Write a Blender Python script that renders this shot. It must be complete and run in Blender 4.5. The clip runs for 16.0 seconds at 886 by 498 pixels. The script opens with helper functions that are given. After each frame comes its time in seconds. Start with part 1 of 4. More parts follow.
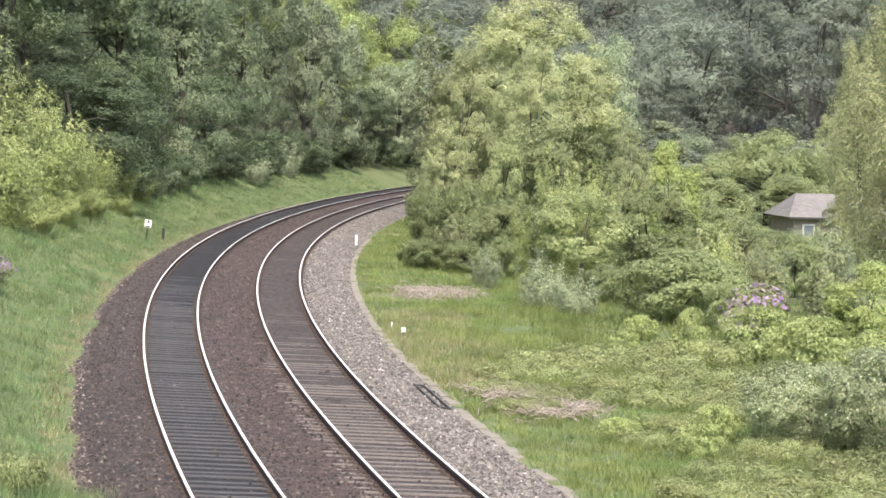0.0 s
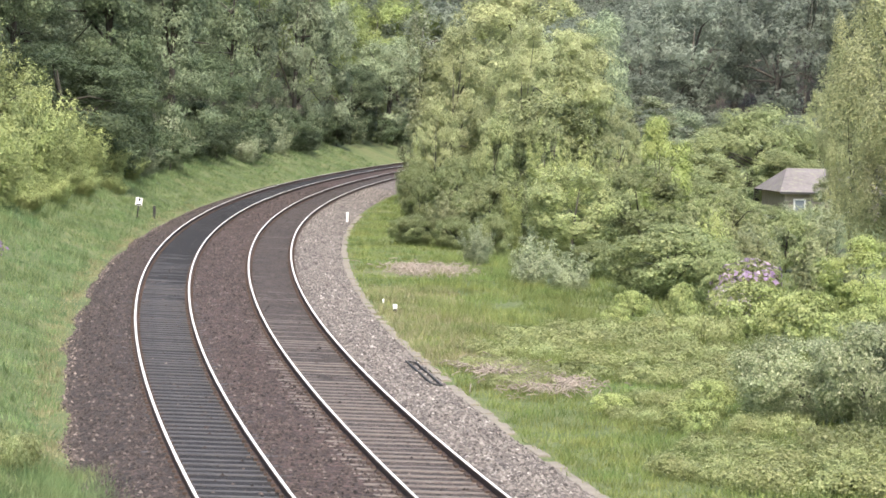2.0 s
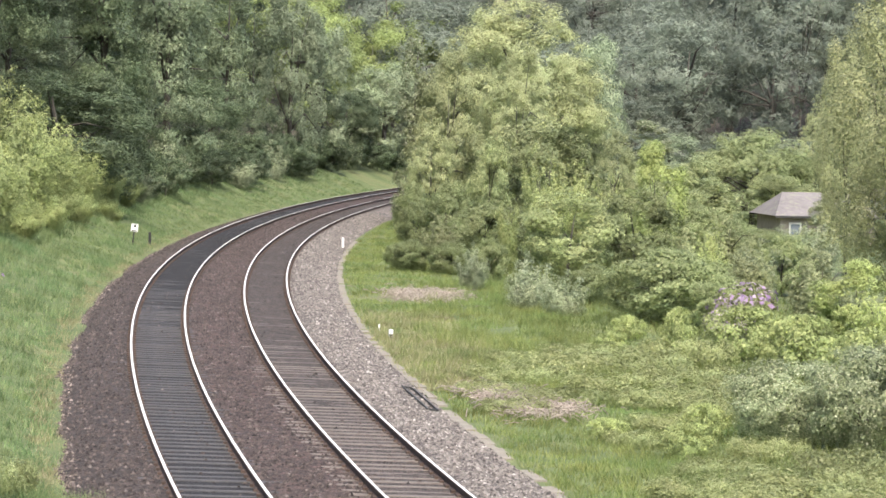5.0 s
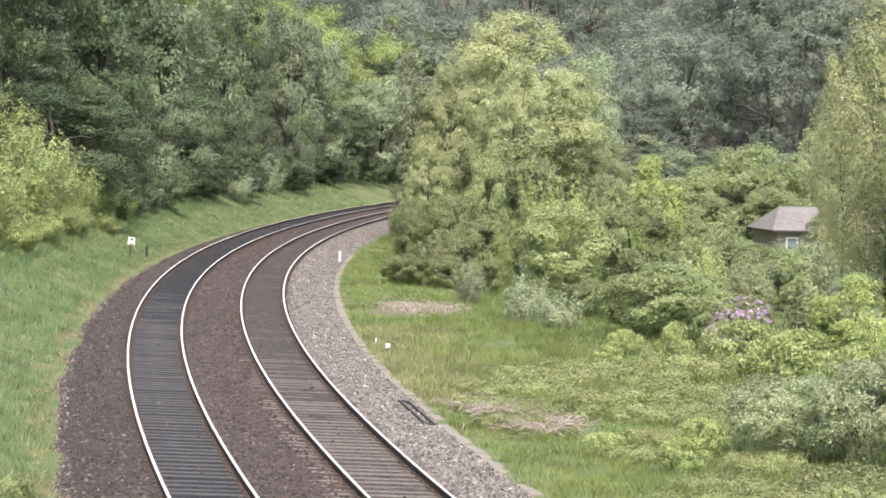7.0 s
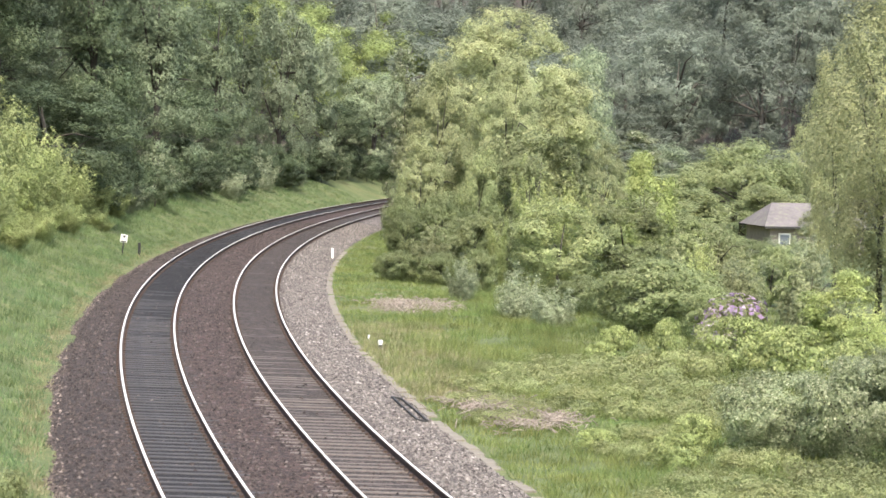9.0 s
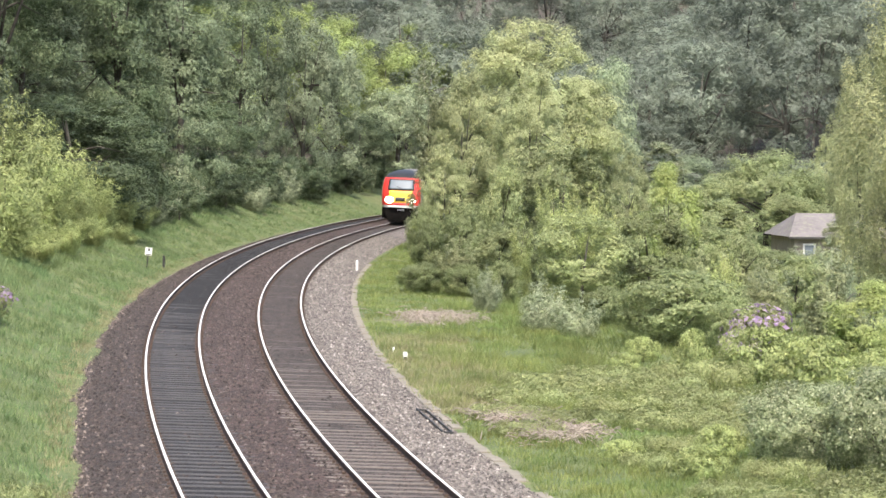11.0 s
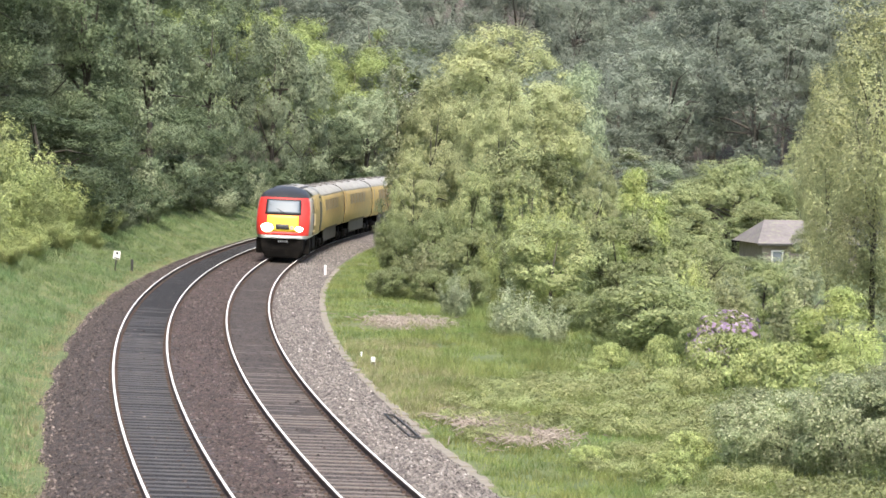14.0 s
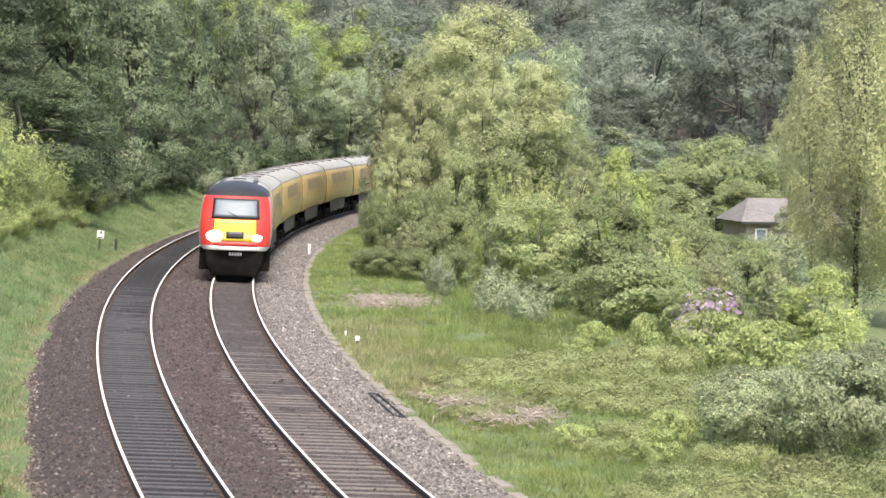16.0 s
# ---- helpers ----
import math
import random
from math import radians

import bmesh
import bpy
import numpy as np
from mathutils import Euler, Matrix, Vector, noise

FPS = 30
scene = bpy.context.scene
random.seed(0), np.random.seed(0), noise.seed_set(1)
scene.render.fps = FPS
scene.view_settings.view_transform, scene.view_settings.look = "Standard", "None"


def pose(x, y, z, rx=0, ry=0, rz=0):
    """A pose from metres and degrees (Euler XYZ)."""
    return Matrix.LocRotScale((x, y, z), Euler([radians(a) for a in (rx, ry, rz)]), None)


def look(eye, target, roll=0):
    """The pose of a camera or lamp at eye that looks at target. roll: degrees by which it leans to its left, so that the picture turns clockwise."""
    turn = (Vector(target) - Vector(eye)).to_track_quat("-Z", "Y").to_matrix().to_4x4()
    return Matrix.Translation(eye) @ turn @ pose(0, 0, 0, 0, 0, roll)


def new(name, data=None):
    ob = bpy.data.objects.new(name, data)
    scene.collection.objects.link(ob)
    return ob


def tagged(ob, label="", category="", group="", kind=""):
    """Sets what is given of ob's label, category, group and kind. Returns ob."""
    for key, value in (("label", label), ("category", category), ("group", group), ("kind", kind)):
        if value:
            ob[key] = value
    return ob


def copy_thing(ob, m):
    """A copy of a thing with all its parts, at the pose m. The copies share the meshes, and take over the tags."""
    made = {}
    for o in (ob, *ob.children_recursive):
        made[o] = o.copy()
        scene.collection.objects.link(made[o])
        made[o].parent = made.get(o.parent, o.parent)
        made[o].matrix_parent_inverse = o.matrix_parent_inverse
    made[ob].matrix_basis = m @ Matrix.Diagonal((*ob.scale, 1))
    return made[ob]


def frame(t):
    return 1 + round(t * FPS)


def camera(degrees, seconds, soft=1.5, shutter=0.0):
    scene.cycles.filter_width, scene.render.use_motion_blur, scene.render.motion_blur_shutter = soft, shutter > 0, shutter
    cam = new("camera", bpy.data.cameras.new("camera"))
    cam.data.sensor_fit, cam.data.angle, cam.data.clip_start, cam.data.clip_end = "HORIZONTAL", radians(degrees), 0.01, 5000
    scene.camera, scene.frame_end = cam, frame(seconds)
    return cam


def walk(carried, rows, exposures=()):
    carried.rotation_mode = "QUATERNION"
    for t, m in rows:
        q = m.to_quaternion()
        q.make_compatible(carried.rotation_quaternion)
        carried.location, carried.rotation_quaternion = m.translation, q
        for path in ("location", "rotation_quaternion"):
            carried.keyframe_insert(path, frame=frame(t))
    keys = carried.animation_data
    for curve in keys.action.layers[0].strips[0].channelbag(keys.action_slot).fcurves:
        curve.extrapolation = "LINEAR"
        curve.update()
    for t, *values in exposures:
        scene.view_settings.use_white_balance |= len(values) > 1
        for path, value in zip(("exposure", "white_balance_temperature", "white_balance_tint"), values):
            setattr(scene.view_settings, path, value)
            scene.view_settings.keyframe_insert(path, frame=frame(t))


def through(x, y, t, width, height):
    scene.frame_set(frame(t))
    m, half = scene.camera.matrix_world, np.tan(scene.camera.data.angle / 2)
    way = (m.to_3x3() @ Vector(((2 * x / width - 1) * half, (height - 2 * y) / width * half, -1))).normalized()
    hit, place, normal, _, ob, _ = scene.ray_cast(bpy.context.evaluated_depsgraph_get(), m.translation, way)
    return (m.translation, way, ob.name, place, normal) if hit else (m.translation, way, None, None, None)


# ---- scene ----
# The camera stands on a bridge and is turned by hand; a long lens.
cam = camera(14.415, 16.0, soft=1.6)
EYE = Vector((0.0, 0.0, 6.373))
ROWS = [  # seconds, yaw, pitch, roll
    (0.0, 0.0000, -2.3021, 1.651),
    (0.5, -0.0375, -2.4293, 1.579),
    (1.0, -0.0754, -2.5903, 1.544),
    (1.5, -0.1317, -2.7112, 1.508),
    (2.0, -0.1539, -2.6822, 1.374),
    (2.5, -0.1287, -2.6140, 1.187),
    (3.0, -0.1359, -2.5503, 1.184),
    (3.5, -0.1846, -2.5619, 1.230),
    (4.0, -0.2148, -2.4639, 1.106),
    (6.5, -0.2259, -2.0992, 1.277),
    (7.0, -0.2619, -2.0408, 1.266),
    (7.5, -0.3020, -2.0293, 1.403),
    (8.0, -0.3072, -2.0223, 1.329),
    (8.5, -0.3536, -2.0135, 1.405),
    (9.0, -0.3836, -2.0930, 1.176),
    (11.5, 0.1121, -1.8060, 0.846),
    (12.0, 0.1062, -1.6917, 0.697),
    (12.5, 0.0359, -1.6032, 0.778),
    (13.0, -0.1464, -1.5855, 1.104),
    (13.5, -0.3283, -1.6632, 1.216),
    (14.0, -0.4954, -1.8146, 1.213),
    (14.5, -0.6219, -2.0018, 1.302),
    (15.0, -0.6912, -2.1156, 1.254),
    (15.5, -0.7783, -2.1642, 1.309),
    (16.0, -0.7649, -2.1554, 1.114),
]


def aim(yaw, pitch):
    a, b = radians(yaw), radians(pitch)
    return EYE + 100 * Vector((-math.sin(a) * math.cos(b), math.cos(a) * math.cos(b), math.sin(b)))


walk(cam, [(t, look(EYE, aim(a, b), c)) for t, a, b, c in ROWS], exposures=[(0.0, 1.12), (16.0, 1.12)])

# ---- light: bright overcast evening ----
world = bpy.data.worlds.new("world")
scene.world = world
world.use_nodes = True
wn = world.node_tree.nodes
sky = wn.new("ShaderNodeTexSky")
sky.sky_type, sky.sun_disc = "NISHITA", False
sky.sun_elevation, sky.sun_rotation = radians(57), radians(174)
sky.air_density, sky.dust_density, sky.ozone_density = 1.0, 4.0, 1.0
world.node_tree.links.new(sky.outputs[0], wn["Background"].inputs[0])
wn["Background"].inputs[1].default_value = 0.15
sun = new("sun", bpy.data.lights.new("sun", "SUN"))
sun.data.energy, sun.data.angle, sun.data.color = 2.75, radians(14), (1.0, 0.94, 0.84)
sun.matrix_world = look((6, -65, 100), (0, 0, 0))

# ---- plan: two tracks on one great arc ----
CX, CY, RAD = 830.61, 164.09, 837.348   # centre of the arc, radius of the inner track's middle
FAR_TRACK = 3.406                       # middle of the outer track, measured from the inner one
GAUGE = 1.505


def spot(s, lat, z=0.0):
    """The place s metres along the arc and lat metres outside the inner track's middle."""
    a = math.pi - s / RAD
    return Vector((CX + (RAD + lat) * math.cos(a), CY + (RAD + lat) * math.sin(a), z))


def arc_pose(s, lat, z=0.0, turn=0.0):
    """A pose at that place, its y axis along the track, away from the camera."""
    return Matrix.Translation(spot(s, lat, z)) @ pose(0, 0, 0, 0, 0, -math.degrees(s / RAD) + turn)


def lat_of(x, y):
    return math.hypot(x - CX, y - CY) - RAD


def step(a, b, v):
    t = min(1.0, max(0.0, (v - a) / (b - a)))
    return t * t * (3 - 2 * t)


def ground_z(x, y):
    lat = lat_of(x, y)
    if lat > 0:
        k = max(0.0, lat - 6.0)
        z = -0.42 + 0.37 * min(k, 8.0) + 0.52 * min(max(k - 8.0, 0.0), 60.0)
    else:
        k = max(0.0, -lat - 2.9)
        z = -0.42 - 0.022 * min(k, 25.0) - 0.05 * min(max(k - 25.0, 0.0), 60.0)
        hill = 0.24 * max(0.0, y - 275.0 + 0.35 * max(0.0, 20 - x))
        z += step(6, 24, -lat) * (42.0 * (1 - math.exp(-hill / 42.0))) * (1 - 0.6 * step(38, 56, x))
    if 6.0 < abs(lat + 0.8) and y < 300:
        z += 0.10 * noise.noise(Vector((x * 0.22, y * 0.12, 0.0)))
    return z


# ---- materials ----
def material(name, rough=0.8, metallic=0.0):
    m = bpy.data.materials.new(name)
    m.use_nodes = True
    b = m.node_tree.nodes["Principled BSDF"]
    b.inputs["Roughness"].default_value = rough
    b.inputs["Metallic"].default_value = metallic
    return m, m.node_tree.nodes, m.node_tree.links, b


def ramp(nodes, links, src, stops):
    r = nodes.new("ShaderNodeValToRGB")
    e = r.color_ramp.elements
    while len(e) < len(stops):
        e.new(0.5)
    for el, (p, c) in zip(e, stops):
        el.position, el.color = p, (*c, 1)
    links.new(src, r.inputs[0])
    return r.outputs[0]


def noise_tex(nodes, links, scale, detail=4, coord="Object", rough=0.6):
    tc = nodes.new("ShaderNodeTexCoord")
    n = nodes.new("ShaderNodeTexNoise")
    n.inputs["Scale"].default_value, n.inputs["Detail"].default_value, n.inputs["Roughness"].default_value = scale, detail, rough
    links.new(tc.outputs[coord], n.inputs["Vector"])
    return n.outputs["Fac"]


def mixed(nodes, links, a, b, fac, mode="MIX"):
    m = nodes.new("ShaderNodeMix")
    m.data_type, m.blend_type = "RGBA", mode
    for sock, v in ((m.inputs[0], fac), (m.inputs[6], a), (m.inputs[7], b)):
        if isinstance(v, bpy.types.NodeSocket):
            links.new(v, sock)
        elif isinstance(v, (int, float)):
            sock.default_value = v
        else:
            sock.default_value = (*v, 1)
    return m.outputs[2]


def bump(nodes, links, b, height, strength, distance):
    n = nodes.new("ShaderNodeBump")
    n.inputs["Strength"].default_value, n.inputs["Distance"].default_value = strength, distance
    links.new(height, n.inputs["Height"])
    links.new(n.outputs[0], b.inputs["Normal"])


def worn(name, c1, c2, scale=3.0, rough=0.7, metallic=0.0, fine=40.0, depth=0.004, dirt=None):
    """A surface of two tones at two scales with fine relief."""
    m, n, l, b = material(name, rough, metallic)
    big = noise_tex(n, l, scale, 5)
    col = ramp(n, l, big, [(0.3, c1), (0.7, c2)])
    small = noise_tex(n, l, fine, 3)
    col = mixed(n, l, col, ramp(n, l, small, [(0.25, (0.6, 0.6, 0.6)), (0.7, (1.1, 1.1, 1.1))]), 0.6, "MULTIPLY")
    if dirt:
        col = mixed(n, l, col, dirt, ramp(n, l, noise_tex(n, l, scale * 2.3, 6), [(0.5, (0, 0, 0)), (0.75, (1, 1, 1))]))
    l.new(col, b.inputs["Base Color"])
    bump(n, l, b, small, 0.5, depth)
    return m


def leaf_material(name, dark, light, tip=None, through=0.42, leaflet=7.0, spread=0.22, patchy=0.2, tilt=0.5):
    """Leaves: every leaf and every plant a little different, light shining through."""
    m, n, l, b = material(name, 0.55)
    geo = n.new("ShaderNodeNewGeometry")
    info = n.new("ShaderNodeObjectInfo")
    pick = geo.outputs["Random Per Island"]
    if leaflet:
        tc = n.new("ShaderNodeTexCoord")
        vor = n.new("ShaderNodeTexVoronoi")
        vor.inputs["Scale"].default_value = leaflet
        l.new(tc.outputs["Object"], vor.inputs["Vector"])
        sep = n.new("ShaderNodeSeparateColor")
        l.new(vor.outputs["Color"], sep.inputs[0])
        avg = n.new("ShaderNodeMix")
        avg.inputs[0].default_value = 0.65
        l.new(pick, avg.inputs[2])
        l.new(sep.outputs[0], avg.inputs[3])
        pick = avg.outputs[0]
    col = ramp(n, l, pick, [(0.0, dark), (0.7, light), (1.0, tip or light)])
    hsv = n.new("ShaderNodeHueSaturation")
    mr = n.new("ShaderNodeMapRange")
    mr.inputs[3].default_value, mr.inputs[4].default_value = 1 - spread, 1 + spread
    l.new(info.outputs["Random"], mr.inputs[0])
    drift = n.new("ShaderNodeMapRange")
    drift.inputs[1].default_value, drift.inputs[2].default_value, drift.inputs[3].default_value, drift.inputs[4].default_value = 0.3, 0.7, 1 - patchy, 1 + patchy
    l.new(noise_tex(n, l, 0.6, 4), drift.inputs[0])
    both = n.new("ShaderNodeMath")
    both.operation = "MULTIPLY"
    l.new(mr.outputs[0], both.inputs[0])
    l.new(drift.outputs[0], both.inputs[1])
    l.new(both.outputs[0], hsv.inputs["Value"])
    patch = noise_tex(n, l, 0.35, 3, "Object")
    mh = n.new("ShaderNodeMapRange")
    mh.inputs[1].default_value, mh.inputs[2].default_value = 0.3, 0.7
    mh.inputs[3].default_value, mh.inputs[4].default_value = 0.5 - 0.06 * patchy, 0.5 + 0.09 * patchy
    l.new(patch, mh.inputs[0])
    l.new(mh.outputs[0], hsv.inputs["Hue"])
    l.new(col, hsv.inputs["Color"])
    l.new(hsv.outputs[0], b.inputs["Base Color"])
    b.inputs["Specular IOR Level"].default_value = 0.35
    tr = n.new("ShaderNodeBsdfTranslucent")
    l.new(hsv.outputs[0], tr.inputs[0])
    mx = n.new("ShaderNodeMixShader")
    mx.inputs[0].default_value = through
    l.new(b.outputs[0], mx.inputs[1])
    l.new(tr.outputs[0], mx.inputs[2])
    out = mx.outputs[0]
    if leaflet:   # each spray is cut into separate leaflets, every one tilted its own way
        lean = n.new("ShaderNodeVectorMath")
        lean.operation = "MULTIPLY_ADD"
        l.new(vor.outputs["Color"], lean.inputs[0])
        lean.inputs[1].default_value = (2 * tilt, 2 * tilt, 2 * tilt)
        lean.inputs[2].default_value = (-tilt, -tilt, -tilt)
        turned = n.new("ShaderNodeVectorMath")
        l.new(geo.outputs["Normal"], turned.inputs[0])
        l.new(lean.outputs[0], turned.inputs[1])
        unit = n.new("ShaderNodeVectorMath")
        unit.operation = "NORMALIZE"
        l.new(turned.outputs[0], unit.inputs[0])
        l.new(unit.outputs[0], b.inputs["Normal"])
        l.new(unit.outputs[0], tr.inputs["Normal"])
        cut = n.new("ShaderNodeMath")
        cut.operation = "LESS_THAN"
        cut.inputs[1].default_value = 0.5
        l.new(vor.outputs["Distance"], cut.inputs[0])
        hole = n.new("ShaderNodeBsdfTransparent")
        mc = n.new("ShaderNodeMixShader")
        l.new(cut.outputs[0], mc.inputs[0])
        l.new(hole.outputs[0], mc.inputs[1])
        l.new(out, mc.inputs[2])
        out = mc.outputs[0]
    l.new(out, n["Material Output"].inputs[0])
    return m


# Blue is lifted in the wood's leaf colour for the haze.
LEAF_WOOD = leaf_material("leaf_wood", (0.074, 0.104, 0.055), (0.123, 0.160, 0.082), (0.179, 0.219, 0.109), through=0.28, leaflet=8.0, spread=0.32)
LEAF_ASH = leaf_material("leaf_ash", (0.132, 0.175, 0.104), (0.212, 0.261, 0.151), (0.292, 0.334, 0.197), through=0.28, leaflet=8.0, spread=0.32)
# Haze over the far hill is put into this greyed, lifted leaf colour.
LEAF_FAR_HAZE = leaf_material("leaf_far_haze", (0.189, 0.217, 0.167), (0.212, 0.242, 0.184), (0.228, 0.258, 0.195), through=0.42, leaflet=7.0, spread=0.26, tilt=0.15)
LEAF_PALE = leaf_material("leaf_pale", (0.285, 0.315, 0.165), (0.4, 0.425, 0.225), (0.5, 0.5, 0.285), leaflet=12.0)
LEAF_BRIGHT = leaf_material("leaf_bright", (0.278, 0.332, 0.139), (0.471, 0.530, 0.219), (0.642, 0.663, 0.310), leaflet=12.0)
LEAF_YELLOW = leaf_material("leaf_yellow", (0.280, 0.336, 0.123), (0.403, 0.470, 0.179), (0.493, 0.549, 0.235), leaflet=12.0)
LEAF_GREY = leaf_material("leaf_grey", (0.275, 0.322, 0.198), (0.396, 0.438, 0.278), (0.519, 0.534, 0.408), leaflet=14.0)
LEAF_BRAMBLE = leaf_material("leaf_bramble", (0.205, 0.231, 0.100), (0.323, 0.352, 0.157), (0.490, 0.496, 0.273), leaflet=18.0)
GRASS = leaf_material("grass_blade", (0.115, 0.153, 0.046), (0.18, 0.215, 0.066), (0.27, 0.28, 0.1), 0.3, 0, patchy=0.42)
GRASS_BANK = leaf_material("grass_bank", (0.1, 0.15, 0.06), (0.16, 0.213, 0.088), (0.235, 0.278, 0.128), 0.3, 0, patchy=0.36)
GRASS_DRY = leaf_material("grass_dry", (0.24, 0.23, 0.12), (0.33, 0.31, 0.17), (0.42, 0.38, 0.24), 0.3, 0)
PETAL = leaf_material("petal", (0.3, 0.2, 0.36), (0.42, 0.31, 0.46), (0.6, 0.5, 0.6), 0.4, 0)
LEAF_THORN = leaf_material("leaf_thorn", (0.190, 0.233, 0.122), (0.361, 0.399, 0.233), (0.703, 0.694, 0.522), 0.42, 19.0)
LEAF_MID = leaf_material("leaf_mid", (0.235, 0.280, 0.137), (0.392, 0.442, 0.213), (0.560, 0.577, 0.302), leaflet=13.0, spread=0.3)
LEAF_BANK = leaf_material("leaf_bank", (0.27, 0.32, 0.13), (0.39, 0.44, 0.19), (0.49, 0.53, 0.25), leaflet=12.0)
LEAF_BIRCH = leaf_material("leaf_birch", (0.32, 0.34, 0.18), (0.46, 0.475, 0.25), (0.58, 0.57, 0.33), leaflet=12.0)
LEAF_SHRUB = leaf_material("leaf_shrub", (0.18, 0.222, 0.105), (0.31, 0.355, 0.165), (0.47, 0.49, 0.25), leaflet=14.0, spread=0.3)
LEAF_SALLOW = leaf_material("leaf_sallow", (0.220, 0.264, 0.171), (0.330, 0.385, 0.242), (0.418, 0.457, 0.297), leaflet=9.0)
LEAF_ELDER = leaf_material("leaf_elder", (0.17, 0.2, 0.11), (0.29, 0.32, 0.18), (0.62, 0.6, 0.5), leaflet=8.0)
BARK = worn("bark", (0.04, 0.035, 0.028), (0.1, 0.09, 0.072), 2.0, 0.9, fine=14, depth=0.03)
DEADWOOD = worn("deadwood", (0.25, 0.2, 0.17), (0.38, 0.33, 0.28), 2.0, 0.9, fine=14, depth=0.02)

def soil_material():
    m, n, l, b = material("meadow_soil", 0.95)
    col = ramp(n, l, noise_tex(n, l, 0.25, 6), [(0.3, (0.09, 0.12, 0.045)), (0.5, (0.125, 0.16, 0.06)), (0.72, (0.18, 0.18, 0.085))])
    fine = noise_tex(n, l, 6.0, 6)
    col = mixed(n, l, col, ramp(n, l, fine, [(0.3, (0.45, 0.45, 0.4)), (0.7, (1.15, 1.15, 1.1))]), 0.8, "MULTIPLY")
    # brown leaf litter under the woods, tree shade painted in: far out on the cutting side, and up the far hill
    tc = n.new("ShaderNodeTexCoord")
    flat = n.new("ShaderNodeVectorMath")
    flat.operation = "MULTIPLY"
    flat.inputs[1].default_value = (1, 1, 0)
    l.new(tc.outputs["Object"], flat.inputs[0])
    dist = n.new("ShaderNodeVectorMath")
    dist.operation = "DISTANCE"
    l.new(flat.outputs[0], dist.inputs[0])
    dist.inputs[1].default_value = (CX, CY, 0)
    bank = n.new("ShaderNodeMapRange")
    bank.inputs[1].default_value, bank.inputs[2].default_value = RAD + 11.5, RAD + 13.0
    l.new(dist.outputs["Value"], bank.inputs[0])
    sep = n.new("ShaderNodeSeparateXYZ")
    l.new(tc.outputs["Object"], sep.inputs[0])
    hill = n.new("ShaderNodeMapRange")
    hill.inputs[1].default_value, hill.inputs[2].default_value = 268, 282
    l.new(sep.outputs["Y"], hill.inputs[0])
    inner = n.new("ShaderNodeMapRange")
    inner.inputs[1].default_value, inner.inputs[2].default_value = RAD - 5.0, RAD - 8.0
    l.new(dist.outputs["Value"], inner.inputs[0])
    wood = n.new("ShaderNodeMath")
    wood.operation = "MULTIPLY_ADD"
    wood.use_clamp = True
    l.new(inner.outputs[0], wood.inputs[0])
    l.new(hill.outputs[0], wood.inputs[1])
    l.new(bank.outputs[0], wood.inputs[2])
    litter_shade = ramp(n, l, fine, [(0.3, (0.035, 0.028, 0.022)), (0.7, (0.09, 0.075, 0.055))])
    col = mixed(n, l, col, litter_shade, wood.outputs[0])
    l.new(col, b.inputs["Base Color"])
    bump(n, l, b, fine, 0.9, 0.12)
    return m


def ballast_material():
    """Crushed stone; rust-brown between the tracks, dark where trains drip, paler on the inner shoulder."""
    m, n, l, b = material("ballast", 0.95)
    tc = n.new("ShaderNodeTexCoord")
    dist = n.new("ShaderNodeVectorMath")
    dist.operation = "DISTANCE"
    flat = n.new("ShaderNodeVectorMath")
    flat.operation = "MULTIPLY"
    flat.inputs[1].default_value = (1, 1, 0)
    l.new(tc.outputs["Object"], flat.inputs[0])
    l.new(flat.outputs[0], dist.inputs[0])
    dist.inputs[1].default_value = (CX, CY, 0)
    wob = n.new("ShaderNodeMath")
    wob.operation = "MULTIPLY_ADD"
    l.new(noise_tex(n, l, 0.9, 4), wob.inputs[0])
    wob.inputs[1].default_value = 0.7
    l.new(dist.outputs["Value"], wob.inputs[2])
    mr = n.new("ShaderNodeMapRange")
    mr.inputs[1].default_value, mr.inputs[2].default_value = RAD - 2.65, RAD + 6.85
    l.new(wob.outputs[0], mr.inputs[0])
    grey, brown, red, dark, umber = (0.148, 0.131, 0.121), (0.05, 0.04, 0.036), (0.057, 0.038, 0.034), (0.0105, 0.01, 0.0115), (0.044, 0.033, 0.03)
    base = ramp(n, l, mr.outputs[0], [(0.0, grey), (0.19, grey), (0.25, brown), (0.38, brown), (0.42, red), (0.57, red), (0.61, dark), (0.74, dark), (0.78, umber), (0.915, umber), (0.965, (0.2, 0.155, 0.12))])
    vor = n.new("ShaderNodeTexVoronoi")
    vor.inputs["Scale"].default_value = 14.0
    l.new(tc.outputs["Object"], vor.inputs["Vector"])
    sep = n.new("ShaderNodeSeparateColor")
    l.new(vor.outputs["Color"], sep.inputs[0])
    stone = ramp(n, l, sep.outputs[0], [(0.0, (0.14, 0.14, 0.145)), (0.55, (0.86, 0.84, 0.81)), (0.9, (1.6, 1.55, 1.5)), (1.0, (2.3, 2.2, 2.1))])
    col = mixed(n, l, base, stone, 0.9, "MULTIPLY")
    col = mixed(n, l, col, ramp(n, l, noise_tex(n, l, 0.5, 5), [(0.3, (0.72, 0.72, 0.74)), (0.7, (1.2, 1.16, 1.12))]), 0.8, "MULTIPLY")
    l.new(col, b.inputs["Base Color"])
    bump(n, l, b, vor.outputs["Distance"], 1.0, 0.05)
    return m


SOIL = soil_material()
BALLAST = ballast_material()

